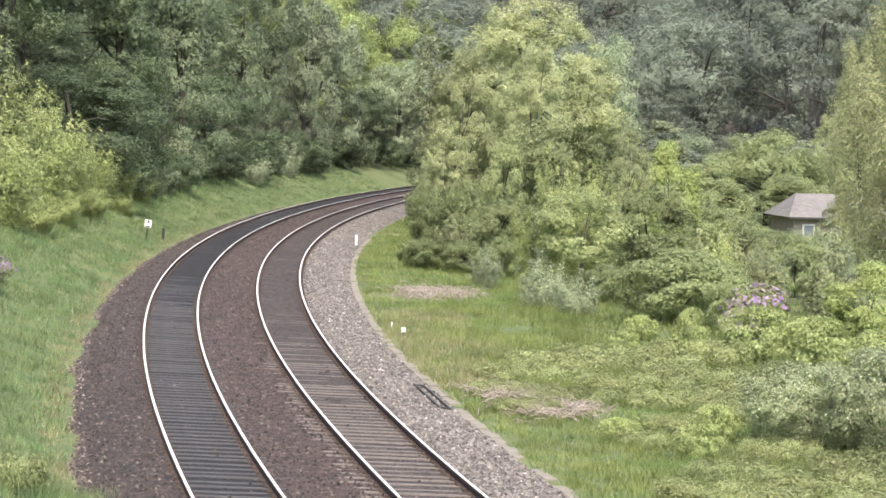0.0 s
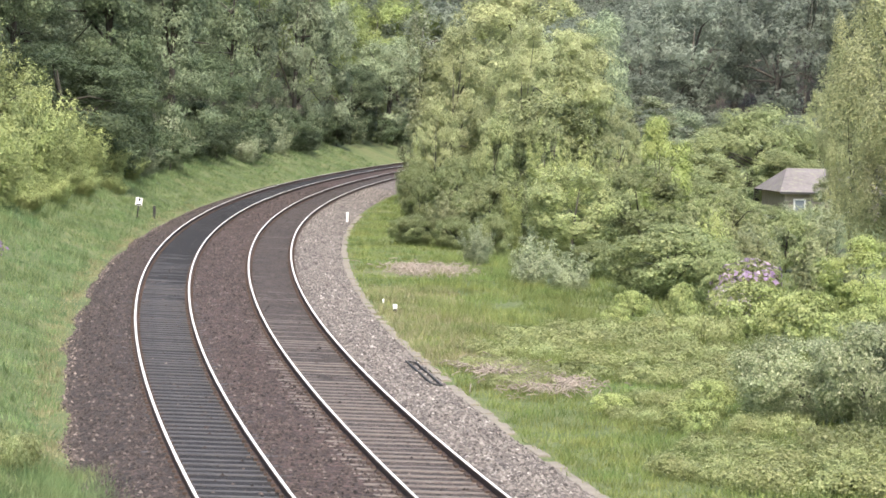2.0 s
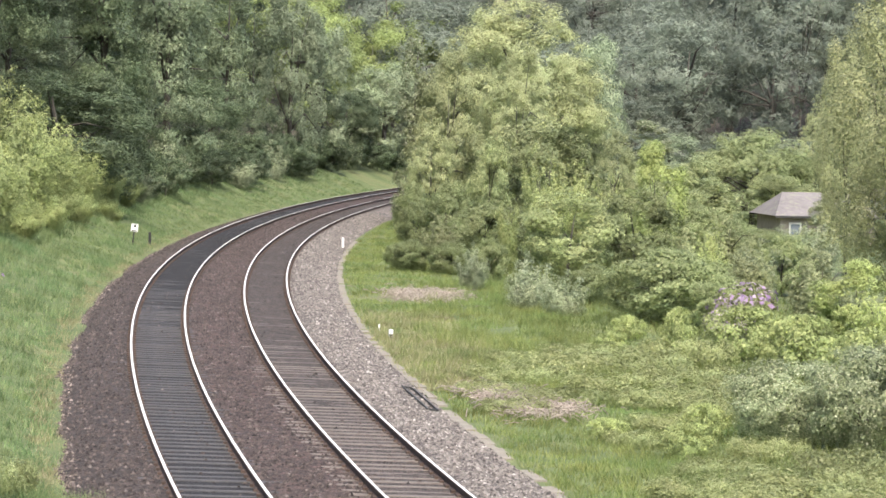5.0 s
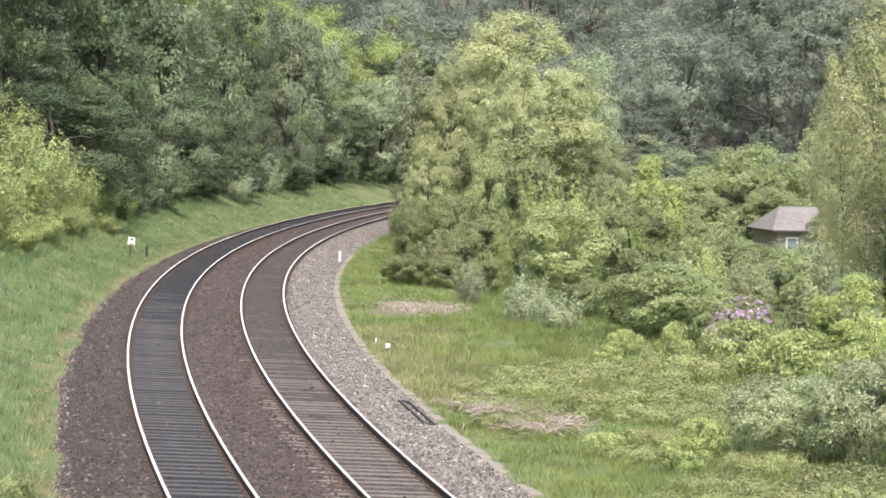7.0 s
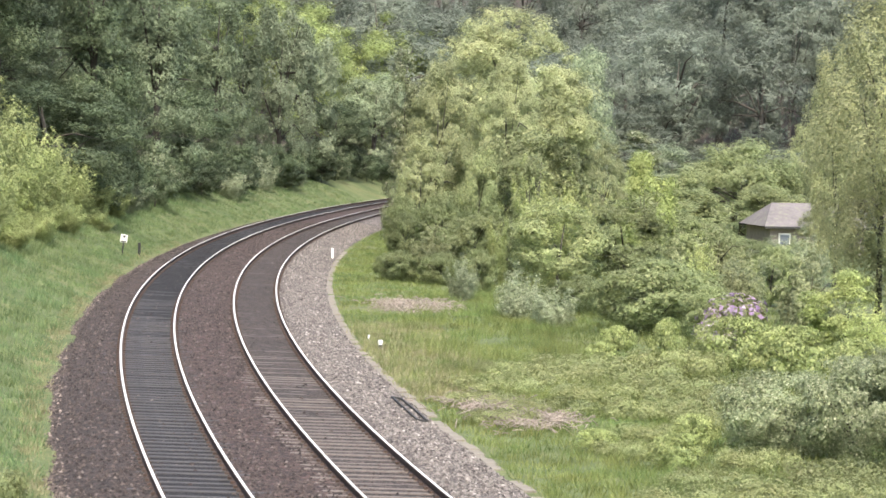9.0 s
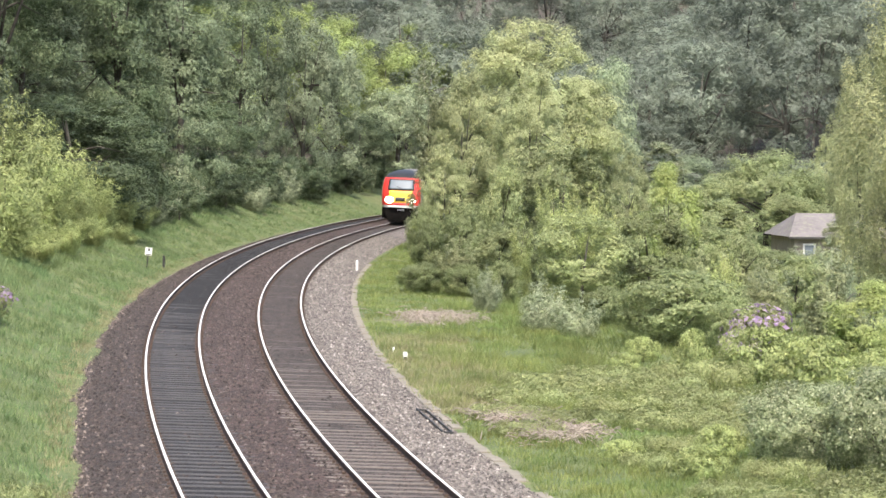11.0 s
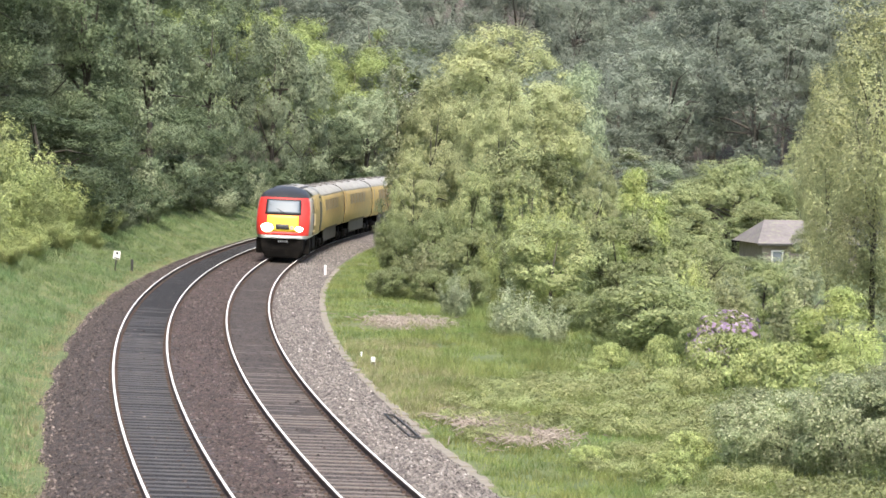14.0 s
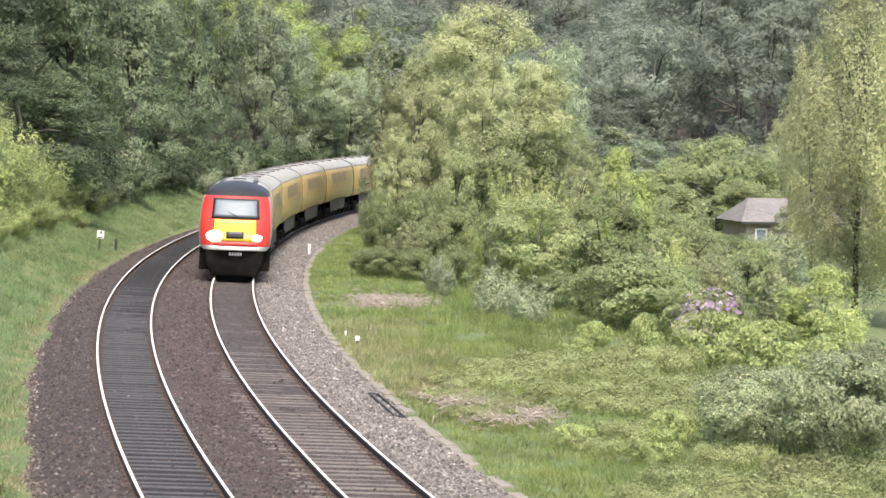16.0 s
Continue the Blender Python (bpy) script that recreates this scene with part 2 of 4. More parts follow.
RAIL_SIDE = worn("rail_side", (0.05, 0.034, 0.026), (0.09, 0.058, 0.045), 3, 0.85, fine=30, depth=0.002)
# Sky reflected in the worn rail heads is painted as a near-white base.
RAIL_TOP_SHINE = worn("rail_top_shine", (0.74, 0.71, 0.66), (0.84, 0.81, 0.77), 1.0, 0.5, 0.15, fine=8, depth=0.0005)
SLEEPER = worn("sleeper", (0.04, 0.038, 0.041), (0.085, 0.081, 0.084), 2.2, 0.9, fine=25, depth=0.004, dirt=(0.06, 0.055, 0.05))
SLEEPER_BROWN = worn("sleeper_brown", (0.1, 0.083, 0.073), (0.185, 0.158, 0.14), 2.2, 0.9, fine=25, depth=0.004, dirt=(0.09, 0.07, 0.06))
CONCRETE = worn("concrete", (0.17, 0.15, 0.125), (0.27, 0.24, 0.2), 1.6, 0.9, fine=30, depth=0.004, dirt=(0.16, 0.15, 0.1))
WHITE = worn("white_paint", (0.72, 0.72, 0.7), (0.82, 0.82, 0.8), 6, 0.5, fine=60, depth=0.001)
BLACK = worn("black_paint", (0.02, 0.02, 0.02), (0.045, 0.043, 0.04), 4, 0.6, fine=50, depth=0.001)


# ---- mesh helpers ----
def part(name, data, mat, parent=None, label=""):
    """Links a bmesh or a mesh as one object, under a thing or a part."""
    if isinstance(data, bmesh.types.BMesh):
        me = bpy.data.meshes.new(name)
        data.to_mesh(me)
        data.free()
    else:
        me = data
    if mat and not me.materials:
        me.materials.append(mat)
    ob = new(name, me)
    if parent:
        ob.parent = parent
    return tagged(ob, label)


def mesh_of(name, verts, faces, mat=None, smooth=False):
    me = bpy.data.meshes.new(name)
    me.from_pydata([tuple(v) for v in verts] if not isinstance(verts, np.ndarray) else verts.tolist(), [], faces.tolist() if isinstance(faces, np.ndarray) else faces)
    if mat:
        me.materials.append(mat)
    if smooth:
        me.polygons.foreach_set("use_smooth", [True] * len(me.polygons))
    me.update()
    return me


def box(bm, m, sx, sy, sz, bevel=0.0):
    """A box standing on its base, bevelled."""
    r = bmesh.ops.create_cube(bm, size=1.0, matrix=m @ Matrix.Translation((0, 0, sz / 2)) @ Matrix.Diagonal((sx, sy, sz, 1)))
    if bevel:
        edges = list({e for v in r["verts"] for e in v.link_edges})
        bmesh.ops.bevel(bm, geom=edges, offset=bevel, segments=2, affect="EDGES", profile=0.6)


def tube(bm, points, radii, sides=7):
    """A tapered tube through the points."""
    rings = []
    for i, (p, r) in enumerate(zip(points, radii)):
        a, b = points[max(i - 1, 0)], points[min(i + 1, len(points) - 1)]
        q = (Vector(b) - Vector(a)).to_track_quat("Z", "X")
        rings.append([bm.verts.new(Vector(p) + q @ Vector((r * math.cos(6.2832 * k / sides), r * math.sin(6.2832 * k / sides), 0))) for k in range(sides)])
    for a, b in zip(rings, rings[1:]):
        for k in range(sides):
            bm.faces.new((a[k], a[(k + 1) % sides], b[(k + 1) % sides], b[k])).smooth = True
    bm.faces.new(rings[0][::-1])
    bm.faces.new(rings[-1])


def sweep(name, profile, s0, s1, ds, mat, closed=True, jitter=0.0, mat_index=None):
    """A cross-section of (lat, z) drawn along the arc."""
    n = max(2, int((s1 - s0) / ds) + 1)
    k = len(profile)
    verts, faces, idx = [], [], []
    rng = np.random.default_rng(7)
    for i in range(n):
        s = s0 + (s1 - s0) * i / (n - 1)
        for lat, z in profile:
            verts.append(spot(s, lat + jitter * rng.uniform(-1, 1), z + 0.35 * jitter * rng.uniform(-1, 1)))
    for i in range(n - 1):
        for j in range(k if closed else k - 1):
            a, b = i * k + j, i * k + (j + 1) % k
            faces.append((a, b, b + k, a + k))
            idx.append(mat_index[j] if mat_index else 0)
    me = mesh_of(name, verts, faces, mat)
    me.polygons.foreach_set("material_index", idx)
    return me


def leaves(centres, normals, size, rng, aspect=0.6, droop=0.0):
    """One small leaf or spray at each centre, facing along its normal, as arrays of corners and faces."""
    n = len(centres)
    nrm = normals / (np.linalg.norm(normals, axis=1, keepdims=True) + 1e-9)
    t = rng.normal(size=(n, 3))
    t[:, 2] -= droop
    t -= nrm * (t * nrm).sum(1, keepdims=True)
    t /= np.linalg.norm(t, axis=1, keepdims=True) + 1e-9
    u = np.cross(nrm, t)
    ln = (size * rng.uniform(0.6, 1.4, n))[:, None]
    k = rng.uniform(-0.2, 0.2, (n, 1)) * ln
    v = np.stack([centres - t * ln * 0.4 - u * ln * aspect * 0.65, centres - t * ln * 0.4 + u * ln * aspect * 0.65, centres + t * ln * 0.7 + u * k], 1)
    return v.reshape(-1, 3), np.arange(3 * n).reshape(-1, 3)


def blob_leaves(blobs, count, size, rng, aspect=0.6, droop=0.0, up=0.3, whole=0.6):
    """Leaves over the outside of many small clumps: rows of x, y, z, radius, flatness; whole: how far they face out from the crown as one."""
    b = np.array(blobs, float)
    w = b[:, 3] ** 2
    pick = rng.choice(len(b), count, p=w / w.sum())
    d = rng.normal(size=(count, 3))
    d[:, 2] += up
    d /= np.linalg.norm(d, axis=1, keepdims=True)
    r = b[pick, 3] * (0.5 + 0.6 * rng.random(count) ** 0.7)
    off = d * r[:, None]
    off[:, 2] *= b[pick, 4]
    p = b[pick, :3] + off
    lo, hi = p.min(0), p.max(0)
    mid = (lo + hi) / 2
    mid[2] = lo[2] + 0.4 * (hi[2] - lo[2])
    out = (p - mid) / ((hi - lo) / 2 + 0.01)
    out /= np.linalg.norm(out, axis=1, keepdims=True) + 1e-6
    nrm = 0.6 * d + whole * out + 0.25 * rng.normal(size=(count, 3)) + np.array([0, 0, 0.12])
    return leaves(p, nrm, size, rng, aspect, droop)


def crown_blobs(rng, h, w, low, clumps, rad, shape):
    """Clumps of a crown between the heights low and h, w across."""
    out = []
    mid, half = (h + low) / 2, (h - low) / 2
    if shape == "shoots":   # rising stems, each with a tapering row of clumps
        for i in range(clumps // 5):
            a, u = rng.uniform(0, 6.283), rng.random() ** 0.5
            reach = w / 2 * u
            z0 = low + (h - low) * rng.uniform(0.0, 0.35)
            z1 = low + (h - low) * (1 - 0.4 * u ** 1.8) * rng.uniform(0.8, 1.02)
            for k in range(5):
                t = k / 4
                q = reach * (0.35 + 0.65 * t ** 0.8)
                r = rad * (1.15 - 0.75 * t) * rng.uniform(0.75, 1.25)
                out.append((q * math.cos(a) + rng.normal(0, 0.1) * rad, q * math.sin(a) + rng.normal(0, 0.1) * rad, z0 + (z1 - z0) * t - 0.5 * r * t, r, 1.25))
        return out
    for i in range(clumps):
        d = rng.normal(size=3)
        if shape == "dome":
            d[2] = abs(d[2]) * 0.9 if rng.random() < 0.8 else -abs(d[2]) * 0.5
        d /= np.linalg.norm(d)
        k = rng.uniform(0.5, 1.0) ** 0.5
        f = 1.0
        r = rad * rng.uniform(0.5, 1.35)
        if shape == "column":   # trunk-hugging, ivy-clad, in hanging tiers
            t = rng.random()
            z = low + (h - low) * t
            f = (0.72 + 0.28 * math.sin(t * 9 + d[0])) * min(1.0, 2.6 * (1 - t) + 0.25) / max(0.3, math.hypot(d[0], d[1]))
        elif shape == "dome":
            base = low + 0.38 * (h - low)
            z = base + d[2] * k * ((h - base) if d[2] > 0 else (base - low) * 2)
        else:
            z = mid + d[2] * half * k
        if shape == "weeping":
            f = 0.75 + 0.3 * rng.random()
        x, y = d[0] * w / 2 * k * f, d[1] * w / 2 * k * f
        flat = {"round": 0.8, "dome": 0.85, "column": 0.7, "weeping": 1.9, "tiered": 0.75}[shape]
        out.append((x, y, max(min(z, h - r * flat), low * 0.6), r, flat))
    return out


def plant(name, seed, h, w, low, clumps, rad, count, size, mat, shape="round", trunk=0.18, aspect=0.6, label="", category="tree", limbs=7, flowers=None, core=False, whole=0.6):
    """A tree or bush: trunk with limbs, and a crown of leaves in uneven clumps. It stands far below, to be copied into place."""
    rng = np.random.default_rng(seed)
    ob = new(name)
    tagged(ob, label, category)
    blobs = crown_blobs(rng, h, w, low, clumps, rad, shape)
    v, f = blob_leaves(blobs, count, size, rng, aspect, 1.2 if shape == "weeping" else 0.2, 0.7 if shape == "tiered" else 0.3, whole)
    if core:   # the shaded inside of each clump, a lumpy ball of leaf
        ball = bmesh.new()
        bmesh.ops.create_icosphere(ball, subdivisions=1, radius=1.0)
        co = np.array([q.co[:] for q in ball.verts])
        tri = np.array([[q.index for q in t.verts] for t in ball.faces])
        ball.free()
        vs, fs, k = [v], [f], len(v)
        for x, y, z, r, flat in blobs:
            c = co * (0.52 * r * rng.uniform(0.75, 1.15, (len(co), 1)))
            c[:, 2] *= flat
            vs.append(c + np.array([x, y, z]))
            fs.append(tri + k)
            k += len(co)
        v, f = np.concatenate(vs), np.concatenate(fs)
    crown = part("crown", mesh_of("crown", v, f, mat), None, ob)
    bm = bmesh.new()
    bend = rng.uniform(-0.05, 0.05, 2) * h
    stem = [Vector((bend[0] * k * k, bend[1] * k * k, -0.4 + k * h * 0.8)) for k in (0, 0.2, 0.45, 0.7, 1.0)]
    tube(bm, stem, [trunk * 1.25, trunk, trunk * 0.8, trunk * 0.5, trunk * 0.12])
    for i in range(limbs):
        x, y, z, r, _ = blobs[int(rng.integers(len(blobs)))]
        k = rng.uniform(0.25, 0.75)
        a = stem[0].lerp(stem[-1], k)
        a = Vector((bend[0] * k * k, bend[1] * k * k, -0.4 + k * h * 0.8))
        e = Vector((x, y, max(z, a.z)))
        tube(bm, [a, a.lerp(e, 0.5) + Vector((0, 0, 0.1 * h * rng.random())), e], [trunk * 0.45, trunk * 0.28, trunk * 0.08], 5)
    part("trunk", bm, BARK, ob)
    if flowers:
        n, fsize, fmat = flowers
        v, f = blob_leaves([(x, y, z, r * 1.12, q) for x, y, z, r, q in blobs if z > low + 0.25 * (h - low)], n, fsize, rng, 0.8, 0, 0.8)
        part("blossom", mesh_of("blossom", v, f, fmat), None, ob)
    return ob


PLANTS = {}


def put(key, x, y, h, w=None, turn=0.0, z=None, label="", group=""):
    """A plant of that kind, with its height and width, on the ground."""
    ob, h0, w0, used = PLANTS[key]
    w = w or w0 * h / h0
    base = ground_z(x, y) if z is None else z
    m = pose(x, y, base, 0, 0, turn) @ Matrix.Diagonal((w / w0, w / w0, h / h0, 1))
    if used:
        made = copy_thing(ob, m @ Matrix.Diagonal((1 / ob.scale[0], 1 / ob.scale[1], 1 / ob.scale[2], 1)))
    else:
        ob.matrix_basis = m
        PLANTS[key] = (ob, h0, w0, True)
        made = ob
    return tagged(made, label, group=group)


def kind(key, h, w, *args, **kw):
    PLANTS[key] = (plant(kw.pop("name", "tree"), args[0], h, w, *args[1:], **kw), h, w, False)


# ---- ground: one sheet to the horizon ----
def build_ground():
    xs = [-3500, -1500, -700, -350, -200, -130] + [-95 + 3.0 * i for i in range(22)] + [-30 + 0.8 * i for i in range(82)] + [37 + 3.0 * i for i in range(40)] + [175, 260, 400, 700, 1500, 3500]
    ys = [-3500, -1200, -400, -150, -60, -20, 10] + [24 + 1.5 * i for i in range(180)] + [296 + 6.0 * i for i in range(50)] + [620, 720, 900, 1300, 2200, 3500]
    verts, faces = [], []
    n = len(xs)
    for y in ys:
        for x in xs:
            verts.append((x, y, ground_z(x, y)))
    for j in range(len(ys) - 1):
        for i in range(n - 1):
            a = j * n + i
            faces.append((a, a + 1, a + n + 1, a + n))
    ob = part("ground", mesh_of("ground", verts, faces, SOIL, True), None)
    tagged(ob, "grassy railway cutting and rough meadow ground", "ground", kind="structure")


build_ground()

# ---- trackbed ----
BED = [(-3.1, -0.75), (-2.72, -0.40), (-2.2, -0.31), (-1.75, -0.21), (-1.3, -0.145), (-0.95, -0.15), (-0.7, -0.165), (0.0, -0.149), (0.7, -0.138), (1.05, -0.122), (1.35, -0.105), (1.7, -0.12),
       (2.05, -0.115), (2.4, -0.12), (2.7, -0.131), (3.4, -0.117), (4.1, -0.105), (4.35, -0.068), (4.75, -0.06), (5.15, -0.16), (5.6, -0.34), (6.05, -0.44), (6.5, -0.75)]
bed = part("trackbed", sweep("trackbed", BED, -150, 340, 0.4, BALLAST, closed=False, jitter=0.025), None)
tagged(bed, "brown and grey crushed stone ballast bed under both tracks", "ballast", kind="structure")
for p_ in bed.data.polygons:
    p_.use_smooth = True


def rail_profile(lat, top):
    """Flat-bottomed rail: foot, web and head."""
    half = [(0.07, -0.159), (0.07, -0.148), (0.012, -0.128), (0.010, -0.05), (0.034, -0.037), (0.036, -0.008), (0.027, 0.0)]
    return [(lat + x, top + z) for x, z in half] + [(lat - x, top + z) for x, z in half[::-1]]


def sleeper_mesh(name, mat):
    bm = bmesh.new()
    box(bm, Matrix.Translation((0, 0, -0.2)), 2.5, 0.21, 0.2, 0.02)
    me = bpy.data.meshes.new(name)
    bm.to_mesh(me)
    bm.free()
    me.materials.append(mat)
    return me


def build_track(label, mid, low, high, mat, phase, buried):
    track = tagged(new("railway_track"), label, "railway track", "pair of railway tracks")
    for lat, top in ((mid - GAUGE / 2, low), (mid + GAUGE / 2, high)):
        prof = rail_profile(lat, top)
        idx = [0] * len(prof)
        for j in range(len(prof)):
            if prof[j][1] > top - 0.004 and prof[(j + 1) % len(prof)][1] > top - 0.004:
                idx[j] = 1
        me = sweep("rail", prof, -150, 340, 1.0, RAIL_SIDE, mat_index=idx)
        me.materials.append(RAIL_TOP_SHINE)
        part("rail", me, None, track, "steel rail, worn running surface with painted sky shine")
    me = sleeper_mesh("sleeper", mat)
    rng = random.Random(int(phase * 100))
    tilt = math.degrees(math.atan2(high - low, GAUGE))
    pitch_ = 0.75
    far_v, far_f = [], []
    for i in range(330):
        s = -118 + phase + i * pitch_ + rng.uniform(-0.02, 0.02)
        m = arc_pose(s, mid, (low + high) / 2 - 0.152 + rng.uniform(-0.012, 0.012) - 0.028 * step(buried, buried + 45, s), rng.uniform(-1.2, 1.2)) @ pose(0, 0, 0, 0, tilt, 0)
        if i < 150:
            ob = part("sleeper", me, None, track)
            ob.matrix_basis = m
        else:
            k = len(far_v)
            far_v += [m @ v.co for v in me.vertices]
            far_f += [[k + j for j in p.vertices] for p in me.polygons]
    tagged(part("sleeper", mesh_of("sleeper", far_v, far_f, mat), None, track), kind="stuff")
    clip = bmesh.new()
    for sx in (-1, 1):
        for o in (-0.085, 0.085):
            box(clip, pose(sx * GAUGE / 2 + o, 0, -0.005), 0.07, 0.14, 0.05)
    cme = bpy.data.meshes.new("rail_clips")
    clip.to_mesh(cme)
    cv = [v.co.copy() for v in cme.vertices]
    cf = [list(p.vertices) for p in cme.polygons]
    allv, allf = [], []
    rng = random.Random(int(phase * 100))
    for i in range(200):
        s = -118 + phase + i * pitch_ + rng.uniform(-0.02, 0.02)
        rng.uniform(0, 1), rng.uniform(0, 1)
        m = arc_pose(s, mid, (low + high) / 2 - 0.152) @ pose(0, 0, 0, 0, tilt, 0)
        k = len(allv)
        allv += [m @ v for v in cv]
        allf += [[k + j for j in f] for f in cf]
    tagged(part("rail_clip", mesh_of("rail_clip", allv, allf, RAIL_SIDE), None, track), kind="stuff")
    return track


build_track("outer railway track with dark grey sleepers and polished rails", FAR_TRACK, 0.0365, 0.0715, SLEEPER, 0.1, -72)
build_track("inner railway track with brown dusty sleepers and polished rails", 0.0, 0.0, 0.035, SLEEPER_BROWN, 0.45, -98)


def build_stones(label, count, lat0, lat1, shades, seed):
    """Loose ballast stones, each a small uneven lump."""
    m, nodes, links, b = material("loose_stone", 0.95)
    geo = nodes.new("ShaderNodeNewGeometry")
    links.new(ramp(nodes, links, geo.outputs["Random Per Island"], shades), b.inputs["Base Color"])
    rng = np.random.default_rng(seed)
    s = -116 + 170 * rng.random(count) ** 1.5
    lat = rng.uniform(lat0, lat1, count)
    z = np.interp(lat, [q[0] for q in BED], [q[1] for q in BED]) + 0.006
    on = np.minimum(abs(lat), abs(lat - FAR_TRACK)) < 0.9
    keep = ~on | (rng.random(count) < 0.07)
    s, lat, z = s[keep], lat[keep], z[keep]
    n = len(s)
    a = math.pi - s / RAD
    c = np.stack([CX + (RAD + lat) * np.cos(a), CY + (RAD + lat) * np.sin(a), z], 1)
    o = np.array([(1, 0, 0), (-1, 0, 0), (0, 1, 0), (0, -1, 0), (0, 0, 1)], float)
    v = c[:, None] + o[None] * (0.014 + 0.034 * rng.random((n, 1, 1))) * rng.uniform(0.6, 1.3, (n, 5, 3))
    f = np.array([(0, 2, 4), (2, 1, 4), (1, 3, 4), (3, 0, 4)])
    faces = (f[None] + 5 * np.arange(n)[:, None, None]).reshape(-1, 3)
    tagged(part("ballast_stones", mesh_of("ballast_stones", v.reshape(-1, 3), faces, m), None), label, "stones", kind="stuff")


build_stones("loose dark brown ballast stones between the tracks", 34000, -0.7, 6.1, [(0.0, (0.012, 0.01, 0.009)), (0.5, (0.055, 0.042, 0.038)), (0.92, (0.1, 0.08, 0.073)), (1.0, (0.17, 0.145, 0.13))], 5)
build_stones("loose pale grey ballast stones on the inner shoulder", 20000, -2.7, -0.7, [(0.0, (0.04, 0.035, 0.033)), (0.55, (0.16, 0.142, 0.13)), (0.95, (0.24, 0.218, 0.2)), (1.0, (0.42, 0.39, 0.36))], 6)

build_stones("loose pale weathered stones along the ballast's outer edge", 3000, 5.6, 6.3, [(0.0, (0.05, 0.04, 0.035)), (0.6, (0.12, 0.098, 0.085)), (1.0, (0.28, 0.23, 0.2))], 8)


# ---- grass ----
def build_grass(name, label, count, s_rng, lat_rng, height, mat, seed, width=0.03, clear=None):
    """Blades of grass, each a narrow bent triangle, in tufts."""
    rng = np.random.default_rng(seed)
    tufts = count // 14
    s = s_rng[0] + (s_rng[1] - s_rng[0]) * rng.random(tufts) ** 1.4
    lat = lat_rng[0] + (lat_rng[1] - lat_rng[0]) * rng.random(tufts)
    c = []
    for a, b in zip(s, lat):
        p = spot(a, b)
        if clear and clear(p, a, b):
            continue
        c.append((p.x, p.y, ground_z(p.x, p.y), height * (0.55 + 0.9 * (0.5 + 0.5 * noise.noise(Vector((p.x * 0.35, p.y * 0.2, 3.0)))))))
    c = np.array(c)
    c = np.repeat(c, 14, 0)
    n = len(c)
    base = c[:, :3] + np.stack([rng.normal(0, 0.11, n), rng.normal(0, 0.16, n), np.full(n, -0.03)], 1)
    h = c[:, 3] * rng.uniform(0.5, 1.25, n)
    ang = rng.uniform(0, 6.283, n)
    lean = rng.normal(0, 0.42, (n, 2)) * h[:, None]
    wv = np.stack([np.cos(ang), np.sin(ang), np.zeros(n)], 1) * (width * rng.uniform(0.6, 1.3, n))[:, None]
    tip = base + np.stack([lean[:, 0], lean[:, 1], h], 1)
    v = np.stack([base - wv / 2, base + wv / 2, tip], 1).reshape(-1, 3)
    ob = part(name, mesh_of(name, v, np.arange(3 * n).reshape(-1, 3), mat), None)
    tagged(ob, label, "grass", kind="stuff")


def ragged(p, s, lat):
    return lat < 6.1 + 0.4 * noise.noise(Vector((p.x * 0.4, p.y * 0.22, 2.0)))


def bare(p, s, lat):
    return noise.noise(Vector((p.x * 0.3, p.y * 0.15, 9.0))) > 0.45


build_grass("bank_grass", "long green grass on the cutting slope beside the track", 150000, (-112, 120), (5.8, 11.5), 0.2, GRASS_BANK, 21, 0.022, clear=ragged)
build_grass("bank_grass", "long pale grass higher up the cutting slope", 60000, (-60, 60), (9.0, 15.0), 0.3, GRASS_BANK, 22, 0.026)
build_grass("verge_grass", "long green grass on the verge beside the inner track", 150000, (-112, 70), (-9.5, -3.0), 0.2, GRASS, 23, 0.02, clear=bare)
build_grass("meadow_grass", "rough meadow grass between the bushes", 80000, (-112, 0), (-20, -8.0), 0.3, GRASS, 24, 0.024)
build_grass("dry_grass", "straw-coloured dry grass along the ballast edge", 16000, (-108, 20), (5.95, 6.5), 0.12, GRASS_DRY, 25)
build_grass("tall_grass", "clump of long grass spilling onto the ballast", 7000, (-113, -104.5), (5.0, 6.7), 0.36, GRASS_BANK, 28, 0.016)
build_grass("tall_grass", "tall seeding grass in clumps on the verge", 30000, (-80, -25), (-10.0, -4.5), 0.42, GRASS, 27, 0.016, clear=lambda p, s, lat: noise.noise(Vector((p.x * 0.5, p.y * 0.22, 4.0))) < 0.05)
build_grass("dry_grass", "straw-coloured dry grass on the verge", 14000, (-80, -48), (-6.0, -2.95), 0.2, GRASS_DRY, 26)

# ---- kinds of plants: height, width, seed, lowest leaf, clumps, clump size, leaves, leaf size, leaf material ----
kind("wood", 16, 7, 11, 0.4, 110, 1.05, 14000, 0.27, LEAF_WOOD, "column", trunk=0.28, label="broadleaved tree in full dark green leaf", core=True)
kind("wood2", 16, 7, 12, 0.3, 130, 0.95, 14000, 0.25, LEAF_ASH, "column", trunk=0.25, label="tall ivy-clad tree in grey-green leaf", core=True)
kind("wood3", 12, 9, 13, 0.2, 80, 1.3, 13000, 0.26, LEAF_WOOD, "tiered", trunk=0.3, label="spreading tree with tiers of dark green leaf", core=True)
kind("canopy", 16, 10, 43, 3.0, 46, 1.7, 8000, 0.3, LEAF_WOOD, "tiered", trunk=0.26, label="tall tree with high spreading dark crown", core=True)
kind("overhang", 17, 10, 47, 10.5, 40, 1.3, 8000, 0.27, LEAF_WOOD, "tiered", trunk=0.24, label="tall tree with high boughs hanging over a dark hollow", core=True)
